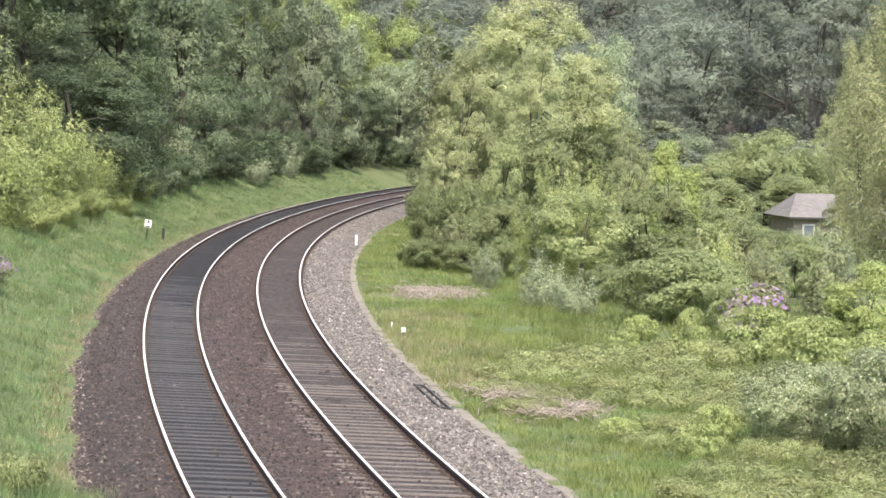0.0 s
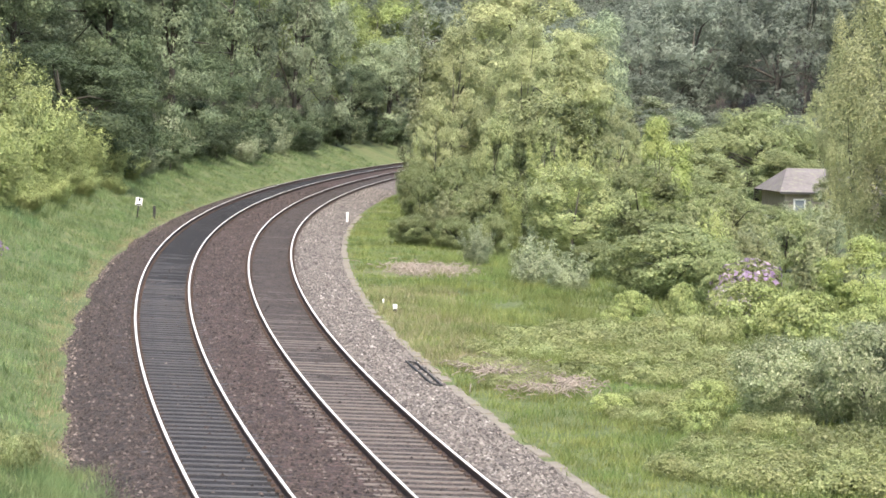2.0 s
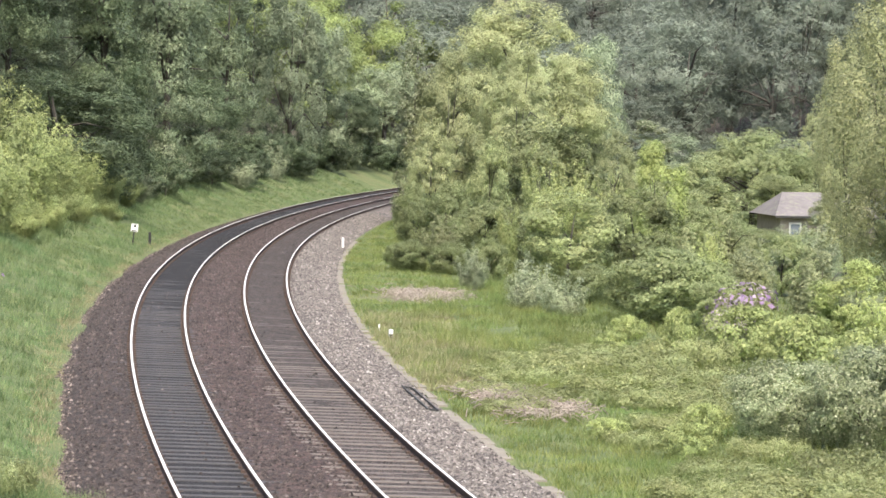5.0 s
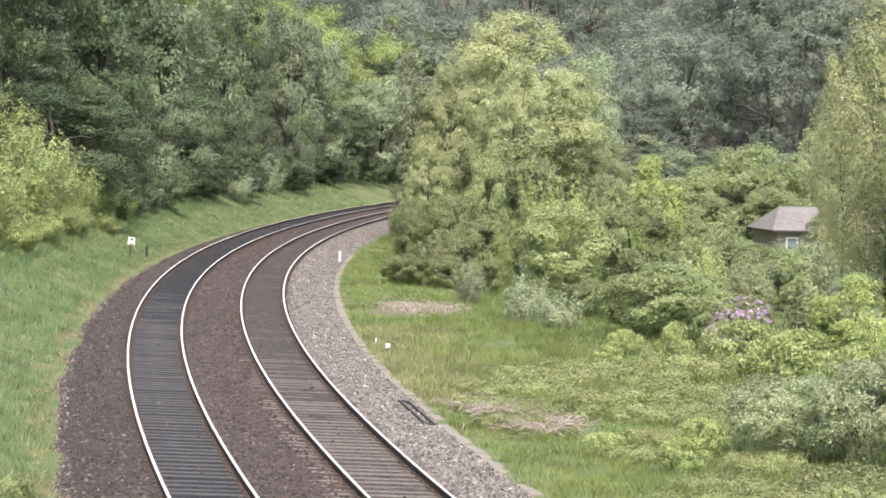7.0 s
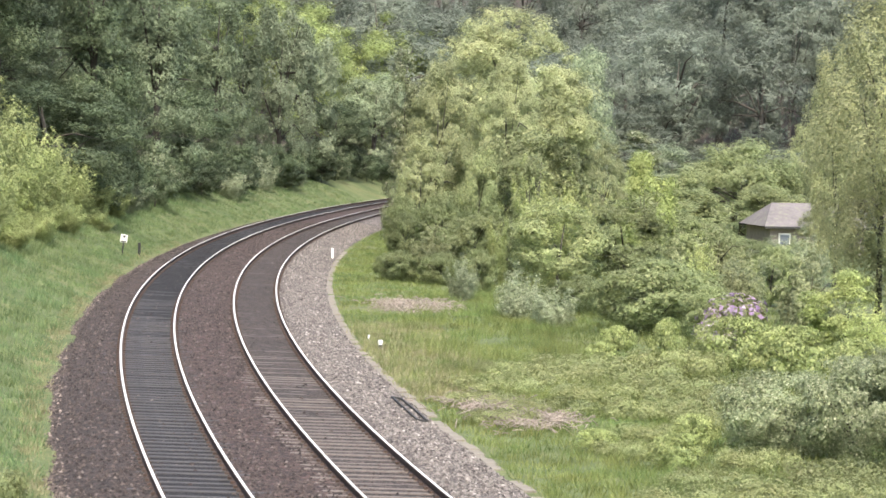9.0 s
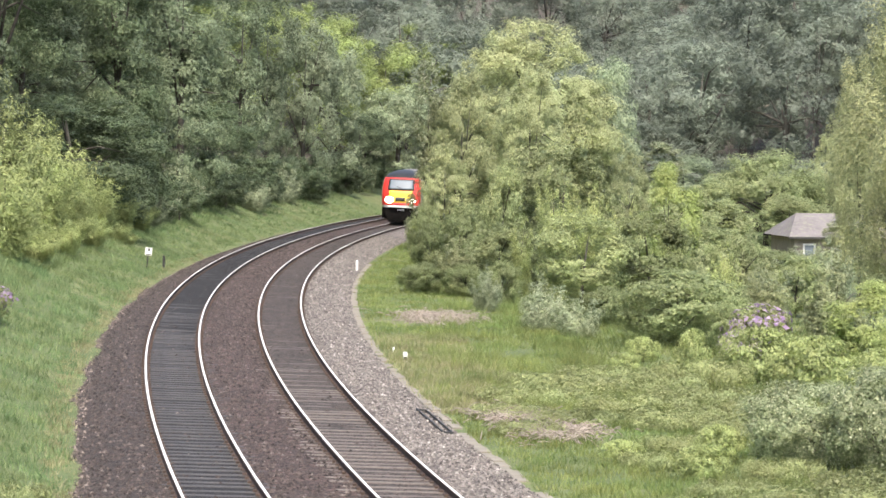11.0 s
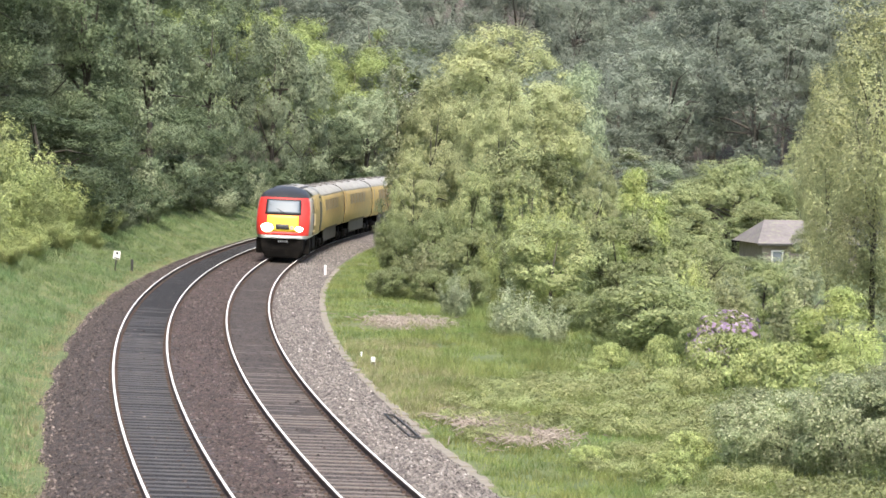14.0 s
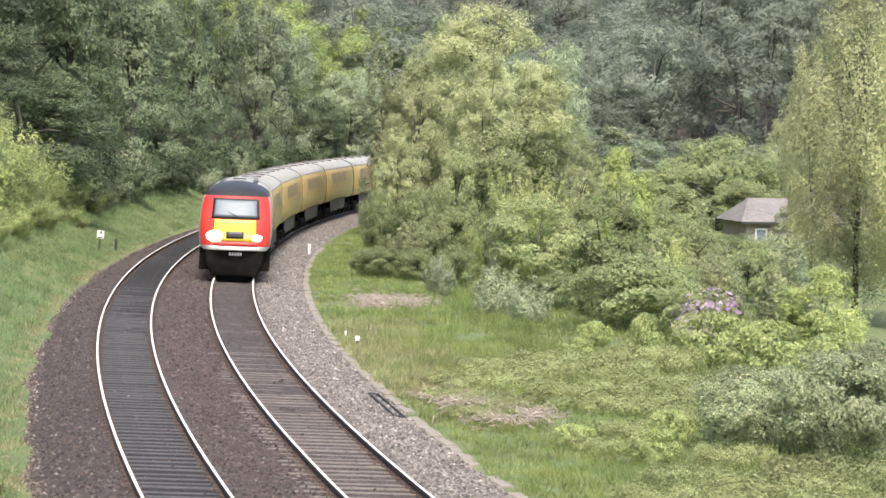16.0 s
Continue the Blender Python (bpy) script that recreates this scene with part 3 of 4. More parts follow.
kind("bank_tree", 5.5, 4.6, 48, 0.0, 150, 0.5, 17000, 0.15, LEAF_BANK, "shoots", trunk=0.07, label="large bright yellow-green bush on the cutting slope", name="shrub", category="shrub")
kind("far", 15, 10, 14, 0.4, 70, 1.45, 6000, 0.33, LEAF_FAR_HAZE, trunk=0.3, label="hillside woodland tree in green leaf greyed by painted haze", core=True, whole=1.1)
kind("far2", 16, 9, 15, 0.4, 70, 1.35, 6000, 0.32, LEAF_FAR_HAZE, "dome", trunk=0.28, label="tall hillside tree in green leaf greyed by painted haze", core=True, whole=1.1)
kind("pole", 18, 7, 49, 7.0, 60, 1.1, 6000, 0.33, LEAF_FAR_HAZE, trunk=0.13, label="tall hillside tree with long bare trunk", whole=1.1, core=True, limbs=10)
kind("lime", 11, 7, 44, 0.4, 90, 0.9, 9000, 0.26, LEAF_YELLOW, "dome", trunk=0.2, label="yellow-green tree at the wood's end", core=True)
kind("greytree", 10, 6, 45, 0.2, 110, 0.75, 10000, 0.24, LEAF_SALLOW, "dome", trunk=0.2, label="grey-green sallow tree at the wood's edge", core=True)
kind("wood_bush", 3.2, 3.4, 31, 0.0, 60, 0.42, 6500, 0.16, LEAF_WOOD, trunk=0.05, label="dark green shrub at the wood's edge", name="shrub", category="shrub", core=True)
kind("bank_bush", 3.0, 3.6, 32, 0.0, 100, 0.42, 11000, 0.14, LEAF_BANK, "shoots", trunk=0.05, label="bright yellow-green bush on the cutting slope", name="shrub", category="shrub")
kind("willow", 13, 9, 16, 0.6, 330, 0.62, 52000, 0.19, LEAF_PALE, "dome", trunk=0.22, aspect=0.5, label="large pale green willow with feathery crown", whole=0.9, core=True)
kind("pale", 9, 5.5, 17, 0.4, 160, 0.45, 17000, 0.18, LEAF_PALE, "dome", trunk=0.14, aspect=0.5, label="pale yellowish-green tree beside the line", whole=0.8, core=True)
kind("dark", 11, 5, 18, 0.5, 70, 0.75, 9000, 0.26, LEAF_SALLOW, "dome", trunk=0.18, label="grey-green tree behind the willow")
kind("elder", 10, 3, 46, 0.3, 120, 0.42, 9000, 0.2, LEAF_ELDER, "column", trunk=0.12, label="slender elder tree with pale flower heads", core=True)
kind("ash", 5.5, 3.2, 19, 0.2, 60, 0.6, 10000, 0.17, LEAF_MID, "tiered", trunk=0.08, label="young green tree in dense scrub", core=True)
kind("bright", 5.5, 3.2, 20, 0.2, 130, 0.42, 11000, 0.16, LEAF_BRIGHT, "shoots", trunk=0.07, label="fresh light green sapling with upright shoots")
kind("yellow", 5.0, 3.0, 21, 0.2, 60, 0.5, 9000, 0.17, LEAF_YELLOW, "tiered", trunk=0.07, label="yellow-green young maple among scrub", core=True)
kind("shrub", 3.0, 3.2, 22, 0.0, 80, 0.42, 11000, 0.13, LEAF_SHRUB, trunk=0.05, label="rounded green shrub in the rough grass", name="shrub", category="shrub", whole=0.9, core=True)
kind("greybush", 2.6, 2.8, 23, 0.0, 90, 0.33, 9500, 0.125, LEAF_GREY, "shoots", trunk=0.05, label="grey-green sallow bush in rough grass", name="shrub", category="shrub")
kind("round", 7, 8, 24, -1.2, 90, 1.0, 14000, 0.26, LEAF_MID, "dome", trunk=0.2, label="rounded tree with bright lit top", whole=1.0, core=True)
kind("birch", 12.5, 5.2, 25, 0.6, 150, 0.5, 40000, 0.12, LEAF_BIRCH, "weeping", trunk=0.12, aspect=0.7, label="tall pale birch with hanging shoots")
kind("olive", 3.5, 2.4, 26, 0.1, 110, 0.34, 11000, 0.12, LEAF_PALE, "shoots", trunk=0.05, label="olive-green willow bush with upright shoots", name="shrub", category="shrub")
kind("fern", 1.6, 2.6, 27, 0.0, 60, 0.3, 7000, 0.12, LEAF_BRIGHT, "tiered", trunk=0.03, label="low leafy light green undergrowth", name="undergrowth", category="shrub")
kind("hawthorn", 2.2, 2.8, 28, 0.0, 110, 0.33, 22000, 0.08, LEAF_THORN, trunk=0.06, label="grey-green shrub with small pale cream leaf tips", name="shrub", category="shrub", whole=0.9, core=True)
kind("bramble", 0.7, 3.0, 29, -0.1, 70, 0.26, 6500, 0.095, LEAF_BRAMBLE, trunk=0.02, label="low mound of pale green brambles", name="bramble", category="bramble")
kind("rhodo", 1.6, 1.8, 30, 0.0, 40, 0.3, 5000, 0.11, LEAF_BRAMBLE, trunk=0.04, label="rhododendron bush with pink blossom", name="shrub", category="shrub", flowers=(420, 0.13, PETAL))

# ---- planted scrub inside the curve: kind, x, y, height, width ----
SCRUB_TALL = [
    ('willow', 5.0, 207.0, 13.9, 10.9), ('pale', 0.9, 200.0, 10.5, 4.5), ('pale', 8.5, 209.0, 10.3, 4.0), ('pale', 4.5, 186.0, 10.7, 4.2),
    ('elder', -1.1, 200.0, 11.0, 2.1), ('dark', 11.6, 245.0, 12.9, 3.9), ('pale', -0.0, 184.0, 6.3, 2.8), ('ash', 2.8, 165.0, 6.0, 1.9),
    ('ash', 5.5, 168.0, 7.0, 4.2), ('bright', 4.8, 152.0, 6.1, 2.4), ('bright', 6.4, 150.0, 5.5, 1.9), ('yellow', 10.6, 165.0, 5.9, 2.5),
    ('pale', 9.2, 175.0, 6.4, 2.5), ('elder', 13.5, 218.0, 6.8, 4.1), ('willow', 3.8, 216.0, 12.9, 4.6),
]
SCRUB_MID = [
    ('ash', 5.6, 142.0, 3.9, 3.3), ('ash', 8.6, 146.0, 4.1, 3.1), ('ash', 2.4, 150.0, 3.2, 2.2), ('shrub', 1.0, 160.0, 3.7, 2.4),
    ('shrub', -0.7, 168.0, 2.5, 2.0), ('shrub', -1.2, 150.0, 1.2, 1.6), ('olive', 0.6, 148.0, 2.9, 2.1), ('olive', 10.1, 136.0, 3.2, 1.9),
    ('olive', 11.9, 140.0, 3.9, 2.4), ('round', 21.6, 235.0, 6.6, 8.2), ('pale', 27.0, 246.0, 7.8, 3.3), ('shrub', 7.8, 116.0, 2.6, 4.3),
    ('greybush', 3.3, 123.0, 2.0, 2.4), ('greybush', 4.7, 119.0, 1.6, 2.1), ('olive', 11.7, 126.0, 2.8, 2.1), ('olive', 12.3, 110.0, 3.6, 2.8),
    ('yellow', 12.2, 100.0, 3.1, 2.1), ('bright', 12.6, 98.0, 2.7, 1.7), ('greybush', 12.5, 132.0, 2.5, 2.6), ('shrub', 3.9, 156.0, 2.8, 2.5),
    ('ash', 6.8, 150.0, 1.8, 2.2), ('shrub', 5.9, 128.0, 1.5, 1.9), ('shrub', 13.0, 165.0, 2.8, 3.3), ('greybush', 16.5, 150.0, 3.0, 2.7),
    ('shrub', 7.7, 119.0, 1.4, 1.9), ('ash', 17.5, 222.0, 3.4, 3.7), ('bright', 9.7, 150.0, 3.7, 2.0), ('shrub', 0.9, 146.0, 1.4, 1.9),
    ('ash', 14.9, 205.0, 3.7, 5.4), ('round', 18.7, 240.0, 5.0, 3.8), ('shrub', 16.9, 195.0, 1.5, 3.1), ('greybush', 19.0, 190.0, 0.8, 3.6),
    ('shrub', 20.0, 180.0, 1.5, 3.0), ('shrub', -0.8, 174.0, 3.2, 2.0), ('ash', 10.6, 190.0, 4.7, 2.8), ('pale', 28.1, 240.0, 8.9, 4.4),
    ('shrub', 12.9, 180.0, 3.0, 3.3),
]
SCRUB_LOW = [
    ('shrub', 2.2, 214.0, 5.0, 4.8), ('shrub', 0.9, 208.0, 4.4, 3.4), ('shrub', 4.8, 219.0, 5.4, 5.4), ('shrub', 7.4, 221.0, 5.0, 5.0), ('shrub', 2.6, 196.0, 3.6, 3.6),
    ('dark', 15.7, 229.0, 6.1, 5.0), ('ash', 16.8, 224.0, 4.8, 2.9), ('greybush', 19.6, 196.0, 1.3, 3.8), ('shrub', 17.6, 186.0, 1.3, 2.7),
    ('bright', 4.9, 146.0, 5.1, 1.7), ('bright', 7.6, 150.0, 4.8, 1.5), ('pale', 22.8, 200.0, 3.1, 2.5), ('olive', 20.4, 192.0, 1.6, 1.6),
    ('shrub', 2.3, 140.0, 1.9, 1.7), ('shrub', -0.8, 148.0, 1.4, 1.7), ('bright', 10.3, 128.0, 3.5, 1.4), ('greybush', 1.7, 134.0, 1.8, 1.6),
    ('bright', 3.3, 148.0, 3.7, 1.3),
    ('birch', 17.1, 130.0, 13.0, 5.2), ('birch', 19.0, 160.0, 11.2, 3.1), ('birch', 18.3, 125.0, 12.5, 4.0), ('shrub', 9.3, 112.0, 2.0, 2.0),
    ('fern', 9.0, 100.0, 1.6, 2.4), ('fern', 10.1, 95.0, 1.7, 2.5), ('fern', 11.5, 92.0, 1.6, 2.4), ('fern', 7.0, 98.0, 1.6, 1.1),
    ('hawthorn', 7.8, 74.0, 1.8, 2.7), ('hawthorn', 9.1, 72.0, 2.3, 2.6), ('hawthorn', 10.9, 78.0, 2.2, 2.5), ('shrub', 14.1, 140.0, 2.5, 2.5),
    ('ash', 22.4, 226.0, 3.8, 4.4),
]
rnd = random.Random(3)
for key, x, y, h, w in SCRUB_TALL + SCRUB_MID + SCRUB_LOW:
    put(key, x, y, h, w, rnd.uniform(0, 360))
for x, y, h, w in ((2.3, 88, 0.5, 3.0), (3.8, 92, 0.6, 3.4), (5.6, 93, 0.65, 3.2), (4.6, 86, 0.55, 3.0), (6.6, 89, 0.6, 2.8), (3.0, 82, 0.4, 2.6), (5.5, 82, 0.5, 2.4), (7.0, 63, 0.6, 3.0), (6.2, 60, 0.55, 2.6),
                   (8.4, 66, 0.7, 3.0), (5.6, 66, 0.4, 2.0), (1.6, 84, 0.35, 2.0), (4.6, 97, 0.5, 3.0), (6.6, 84, 0.5, 2.6), (6.9, 80, 0.5, 2.2), (2.6, 95, 0.4, 2.2), (7.8, 85, 0.7, 2.4), (5.2, 76, 0.4, 2.0), (6.8, 70, 0.5, 1.8), (5.0, 62, 0.45, 2.4), (8.0, 60, 0.6, 3.0), (4.4, 72, 0.35, 1.6), (7.2, 97, 0.8, 3.0), (2.0, 79, 0.35, 1.8)):
    put("bramble", x, y, h, w, rnd.uniform(0, 360), group="bramble mounds")
for x, y, h, w in ((5.4, 103, 0.6, 0.9), (6.2, 108, 0.8, 1.1), (3.8, 73, 0.5, 0.9), (5.2, 70, 0.7, 1.2), (5.9, 74, 0.8, 1.1)):
    put("fern", x, y, h, w, rnd.uniform(0, 360), group="meadow weeds")
put("rhodo", 10.0, 111, 1.75, 2.0, 20)
put("rhodo", 9.1, 107, 1.1, 1.2, 140)

# ---- woods on the cutting side: kind, place along the line, distance out, height, width ----
EDGE_TREES = [
    ("wood2", -16, 15.0, 17, 6.0), ("wood3", 10, 11.8, 6.4, 7.0), ("wood3", 24, 12.4, 5.6, 6.0), ("wood", 35, 12.6, 16, 4.8), ("wood2", 58, 12.2, 17, 5.6), ("wood3", 70, 12.2, 6.5, 5.0),
    # From 84 to 121 paler leaf kinds carry the haze in their colour.
    ("wood2", 84, 12.2, 16, 4.4), ("wood2", 97, 12.4, 15.5, 4.0), ("greytree", 110, 11.8, 14.5, 5.0), ("greytree", 121, 11.6, 13.0, 5.0), ("wood3", 134, 11.6, 6.5, 5.0), ("greytree", 150, 11.2, 9.6, 6.0), ("greytree", 160, 12.4, 8.6, 5.0),
    ("lime", 176, 14.5, 12.5, 8.0), ("lime", 190, 17.5, 13.0, 8.5), ("lime", 166, 16.0, 11.5, 7.0), ("lime", 205, 12.0, 11.0, 7.0),
]
for key, s, lat, h, w in EDGE_TREES:
    p = spot(s, lat)
    put(key, p.x, p.y, h, 1.2 * w, rnd.uniform(0, 360), group="cutting woodland")
for s, lat, h, w in ((-2, 15.5, 17, 10), (14, 16.5, 18, 10)):
    p = spot(s, lat)
    put("overhang", p.x, p.y, h, w, 40 * s, group="cutting woodland")
for i in range(26):
    s = -22 + i * 7.2 + rnd.uniform(-2, 2)
    p = spot(s, 19.5 + rnd.uniform(-1.5, 3))
    if 60 < s < 112 and i % 2:
        continue
    put("lime" if s > 112 else "canopy" if s < 45 else rnd.choice(("canopy", "wood2", "wood2")), p.x, p.y, rnd.uniform(14, 17) - 3 * step(80, 130, s), rnd.uniform(8, 10), rnd.uniform(0, 360), group="cutting woodland")
for i in range(20):
    s = -14 + i * 9.5 + rnd.uniform(-2, 2)
    p = spot(s, 29 + rnd.uniform(-2, 3))
    put(rnd.choice(("canopy", "wood2")), p.x, p.y, rnd.uniform(13, 16), rnd.uniform(9, 11), rnd.uniform(0, 360), group="cutting woodland")
for i in range(48):
    p = spot(18 + i * 3.3 + rnd.uniform(-1.5, 1.5), 10.3 + rnd.uniform(-0.9, 1.2))
    put(rnd.choice(("wood_bush", "wood_bush", "greybush", "wood_bush")), p.x, p.y, rnd.uniform(1.4, 3.6), rnd.uniform(2.4, 3.6), rnd.uniform(0, 360), group="bank shrubs")
for s, lat, h, w in ((-24, 11.4, 7.0, 4.8), (-14, 10.9, 5.6, 4.4), (-6, 11.4, 5.2, 4.4), (-2, 10.4, 4.4, 3.8), (7, 10.3, 3.7, 3.6), (14, 9.9, 2.6, 3.0), (20, 9.7, 1.9, 2.4), (-30, 10.6, 4.4, 4.0), (-26, 9.6, 1.7, 2.4), (-15, 9.5, 1.6, 2.2), (-4, 9.4, 1.5, 2.0), (7, 9.1, 1.2, 1.6)):
    p = spot(s, lat)
    put("bank_tree" if h > 3.5 else "bank_bush", p.x, p.y, h, w, rnd.uniform(0, 360), group="bank shrubs")
BANK_BUSHES = [
    ('bank_bush', -19.7, 160.0, 3.4, 4.4), ('bank_bush', -18.7, 165.0, 3.0, 4.3), ('bank_bush', -17.9, 170.0, 2.2, 4.1), ('bank_bush', -17.0, 172.0, 1.7, 3.1),
    ('bank_bush', -16.4, 176.0, 0.9, 2.0), ('bank_bush', -17.5, 150.0, 1.9, 3.6), ('bank_bush', -18.6, 148.0, 1.7, 3.8), ('bank_bush', -16.9, 158.0, 1.4, 3.3),
    ('bank_bush', -16.1, 160.0, 0.7, 2.8), ('bank_bush', -16.8, 150.0, 0.7, 3.1), ('bank_bush', -17.6, 145.0, 0.7, 3.3), ('yellow', -20.8, 168.0, 2.1, 3.0),
    ('olive', -19.0, 175.0, 2.7, 3.4), ('bank_bush', -17.7, 180.0, 1.5, 2.6), ('bank_bush', -15.5, 172.0, 0.7, 1.4), ('olive', -19.9, 150.0, 2.6, 3.9),
    ('bank_bush', -17.0, 140.0, 1.5, 3.4), ('bank_bush', -18.4, 140.0, 1.3, 3.6), ('bank_bush', -18.2, 158.0, 2.3, 3.8), ('bank_bush', -19.0, 172.0, 2.6, 3.6),
    ('bank_bush', -17.0, 166.0, 1.0, 2.9),
]
for key, x, y, h, w in BANK_BUSHES:
    put(key, x, y, max(h, 0.5 * w), 0.85 * w, rnd.uniform(0, 360), group="bank shrubs")
put("bramble", -7.0, 56.5, 0.6, 1.5, 10)
put("rhodo", -13.2, 102, 1.1, 1.4, 50)

# ---- far hillside ----
for i in range(9):
    for j in range(12):
        x, y = -0.075 + 0.0285 * i + 0.014 * (j % 2) + rnd.uniform(-0.006, 0.006), 282 + 19 * j + rnd.uniform(-5, 5)
        x *= y
        lat = lat_of(x, y)
        if abs(lat) < 8 or (30 < x < 42 and y < 304) or lat > 75 or (lat > 0 and y < 330) or (y > 440 and not 2 < i < 7):
            continue
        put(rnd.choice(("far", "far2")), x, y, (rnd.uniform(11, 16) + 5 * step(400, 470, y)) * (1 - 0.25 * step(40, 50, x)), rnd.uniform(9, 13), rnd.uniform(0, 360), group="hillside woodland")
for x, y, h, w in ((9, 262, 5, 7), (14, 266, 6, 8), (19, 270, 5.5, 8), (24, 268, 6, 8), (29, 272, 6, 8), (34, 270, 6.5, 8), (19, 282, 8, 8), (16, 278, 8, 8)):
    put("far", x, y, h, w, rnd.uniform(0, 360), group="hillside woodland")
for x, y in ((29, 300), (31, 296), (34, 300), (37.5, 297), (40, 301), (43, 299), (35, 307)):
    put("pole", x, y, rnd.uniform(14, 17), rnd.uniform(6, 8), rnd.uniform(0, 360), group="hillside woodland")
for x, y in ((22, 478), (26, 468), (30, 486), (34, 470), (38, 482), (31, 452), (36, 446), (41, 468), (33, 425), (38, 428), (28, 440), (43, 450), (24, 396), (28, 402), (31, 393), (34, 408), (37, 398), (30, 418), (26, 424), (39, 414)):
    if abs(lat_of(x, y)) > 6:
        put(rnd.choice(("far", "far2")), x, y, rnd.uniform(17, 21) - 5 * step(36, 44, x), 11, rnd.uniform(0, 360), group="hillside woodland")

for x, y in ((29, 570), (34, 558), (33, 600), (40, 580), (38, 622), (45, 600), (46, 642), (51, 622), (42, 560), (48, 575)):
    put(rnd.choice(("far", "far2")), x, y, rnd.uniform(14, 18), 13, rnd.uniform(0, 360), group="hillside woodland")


# ---- train ----
def paint(name, c1, c2, rough=0.45, dirt=(0.12, 0.1, 0.08)):
    return worn(name, c1, c2, 0.7, rough, fine=18, depth=0.001, dirt=dirt)


YELLOW = paint("coach_yellow", (0.5, 0.36, 0.14), (0.6, 0.43, 0.17), dirt=(0.36, 0.26, 0.14))
WARNING = paint("warning_yellow", (0.85, 0.62, 0.05), (0.9, 0.68, 0.08), dirt=(0.7, 0.5, 0.06))
RED = paint("cab_red", (0.6, 0.03, 0.025), (0.68, 0.05, 0.035), dirt=(0.45, 0.04, 0.03))
SILVER = paint("cab_silver", (0.42, 0.38, 0.36), (0.5, 0.46, 0.43), dirt=(0.25, 0.2, 0.17))
ROOF_GREY = paint("roof_grey", (0.25, 0.24, 0.215), (0.4, 0.385, 0.35), 0.6, dirt=(0.15, 0.135, 0.11))
CAB_BLACK = paint("cab_black", (0.016, 0.015, 0.015), (0.03, 0.028, 0.027), 0.45, dirt=(0.04, 0.035, 0.03))
SKIRT = paint("skirt_grey", (0.06, 0.053, 0.046), (0.1, 0.088, 0.075), 0.7, dirt=(0.1, 0.085, 0.07))
UNDER = paint("underframe", (0.006, 0.0055, 0.005), (0.013, 0.012, 0.011), 0.95, dirt=(0.028, 0.024, 0.02))


UNDER.node_tree.nodes["Principled BSDF"].inputs["Specular IOR Level"].default_value = 0.1


def glass_material(name, colour, rough=0.08):
    m, n, l, b = material(name, rough)
    b.inputs["Base Color"].default_value = (*colour, 1)
    b.inputs["Specular IOR Level"].default_value = 0.3
    b.inputs["Coat Weight"].default_value = 0.0
    return m


GLASS = glass_material("window_glass", (0.27, 0.2, 0.12), 0.3)
# Pale blue-grey base colour stands in for sky reflected in the windscreen.
SCREEN = glass_material("screen_glass", (0.15, 0.175, 0.2), 0.45)


def lamp_material(name, colour, power):
    m, n, l, b = material(name, 0.3)
    b.inputs["Base Color"].default_value = (*colour, 1)
    b.inputs["Emission Color"].default_value = (*colour, 1)
    b.inputs["Emission Strength"].default_value = power
    return m


LAMP_MAIN = lamp_material("headlamp_main", (1.0, 0.9, 0.62), 22.0)
LAMP_SIDE = lamp_material("headlamp_side", (1.0, 0.86, 0.7), 5.0)

SECTION = [(1.20, 1.0), (1.32, 1.15), (1.36, 1.5), (1.37, 1.9), (1.35, 2.4), (1.30, 2.8), (1.23, 3.05), (1.12, 3.28), (0.95, 3.46), (0.7, 3.62), (0.4, 3.72), (0.0, 3.76)]
PC_LEN, COACH_LEN, GAP = 12.2, 20.05, 0.75
NOSE_A, NOSE_N = 1.15, 2.9


def half_width(z):
    return float(np.interp(z, [q[1] for q in SECTION], [q[0] for q in SECTION]))


def nose_back(z):
    return float(np.interp(z, [1.0, 1.3, 2.1, 2.95, 3.2, 3.45, 3.62, 3.72, 3.76], [0.0, 0.0, 0.12, 0.62, 0.85, 1.3, 1.9, 2.6, 3.4]))


def nose_y(x, z):
    w = half_width(z) * 0.97
    k = max(0.0, 1 - abs(min(1.0, abs(x) / max(w, 0.01))) ** NOSE_N) ** (1 / NOSE_N)
    return -PC_LEN / 2 + nose_back(z) + NOSE_A * (1 - k)


def patch(x0, x1, z0, z1, proud, nx=10, nz=6, lean=0.0):
    """A panel that follows the nose, standing proud of it; lean narrows its top."""
    bm = bmesh.new()
    grid = []
    for j in range(nz + 1):
        z = z0 + (z1 - z0) * j / nz
        k = 1 - lean * j / nz
        grid.append([bm.verts.new((x * k, nose_y(x * k, z) - proud, z)) for x in (x0 + (x1 - x0) * i / nx for i in range(nx + 1))])
    for j in range(nz):
        for i in range(nx):
            bm.faces.new((grid[j][i], grid[j][i + 1], grid[j + 1][i + 1], grid[j + 1][i])).smooth = True
    r = bmesh.ops.extrude_face_region(bm, geom=bm.faces[:])
    bmesh.ops.translate(bm, vec=(0, proud + 0.01, 0), verts=[v for v in r["geom"] if isinstance(v, bmesh.types.BMVert)])
    return bm


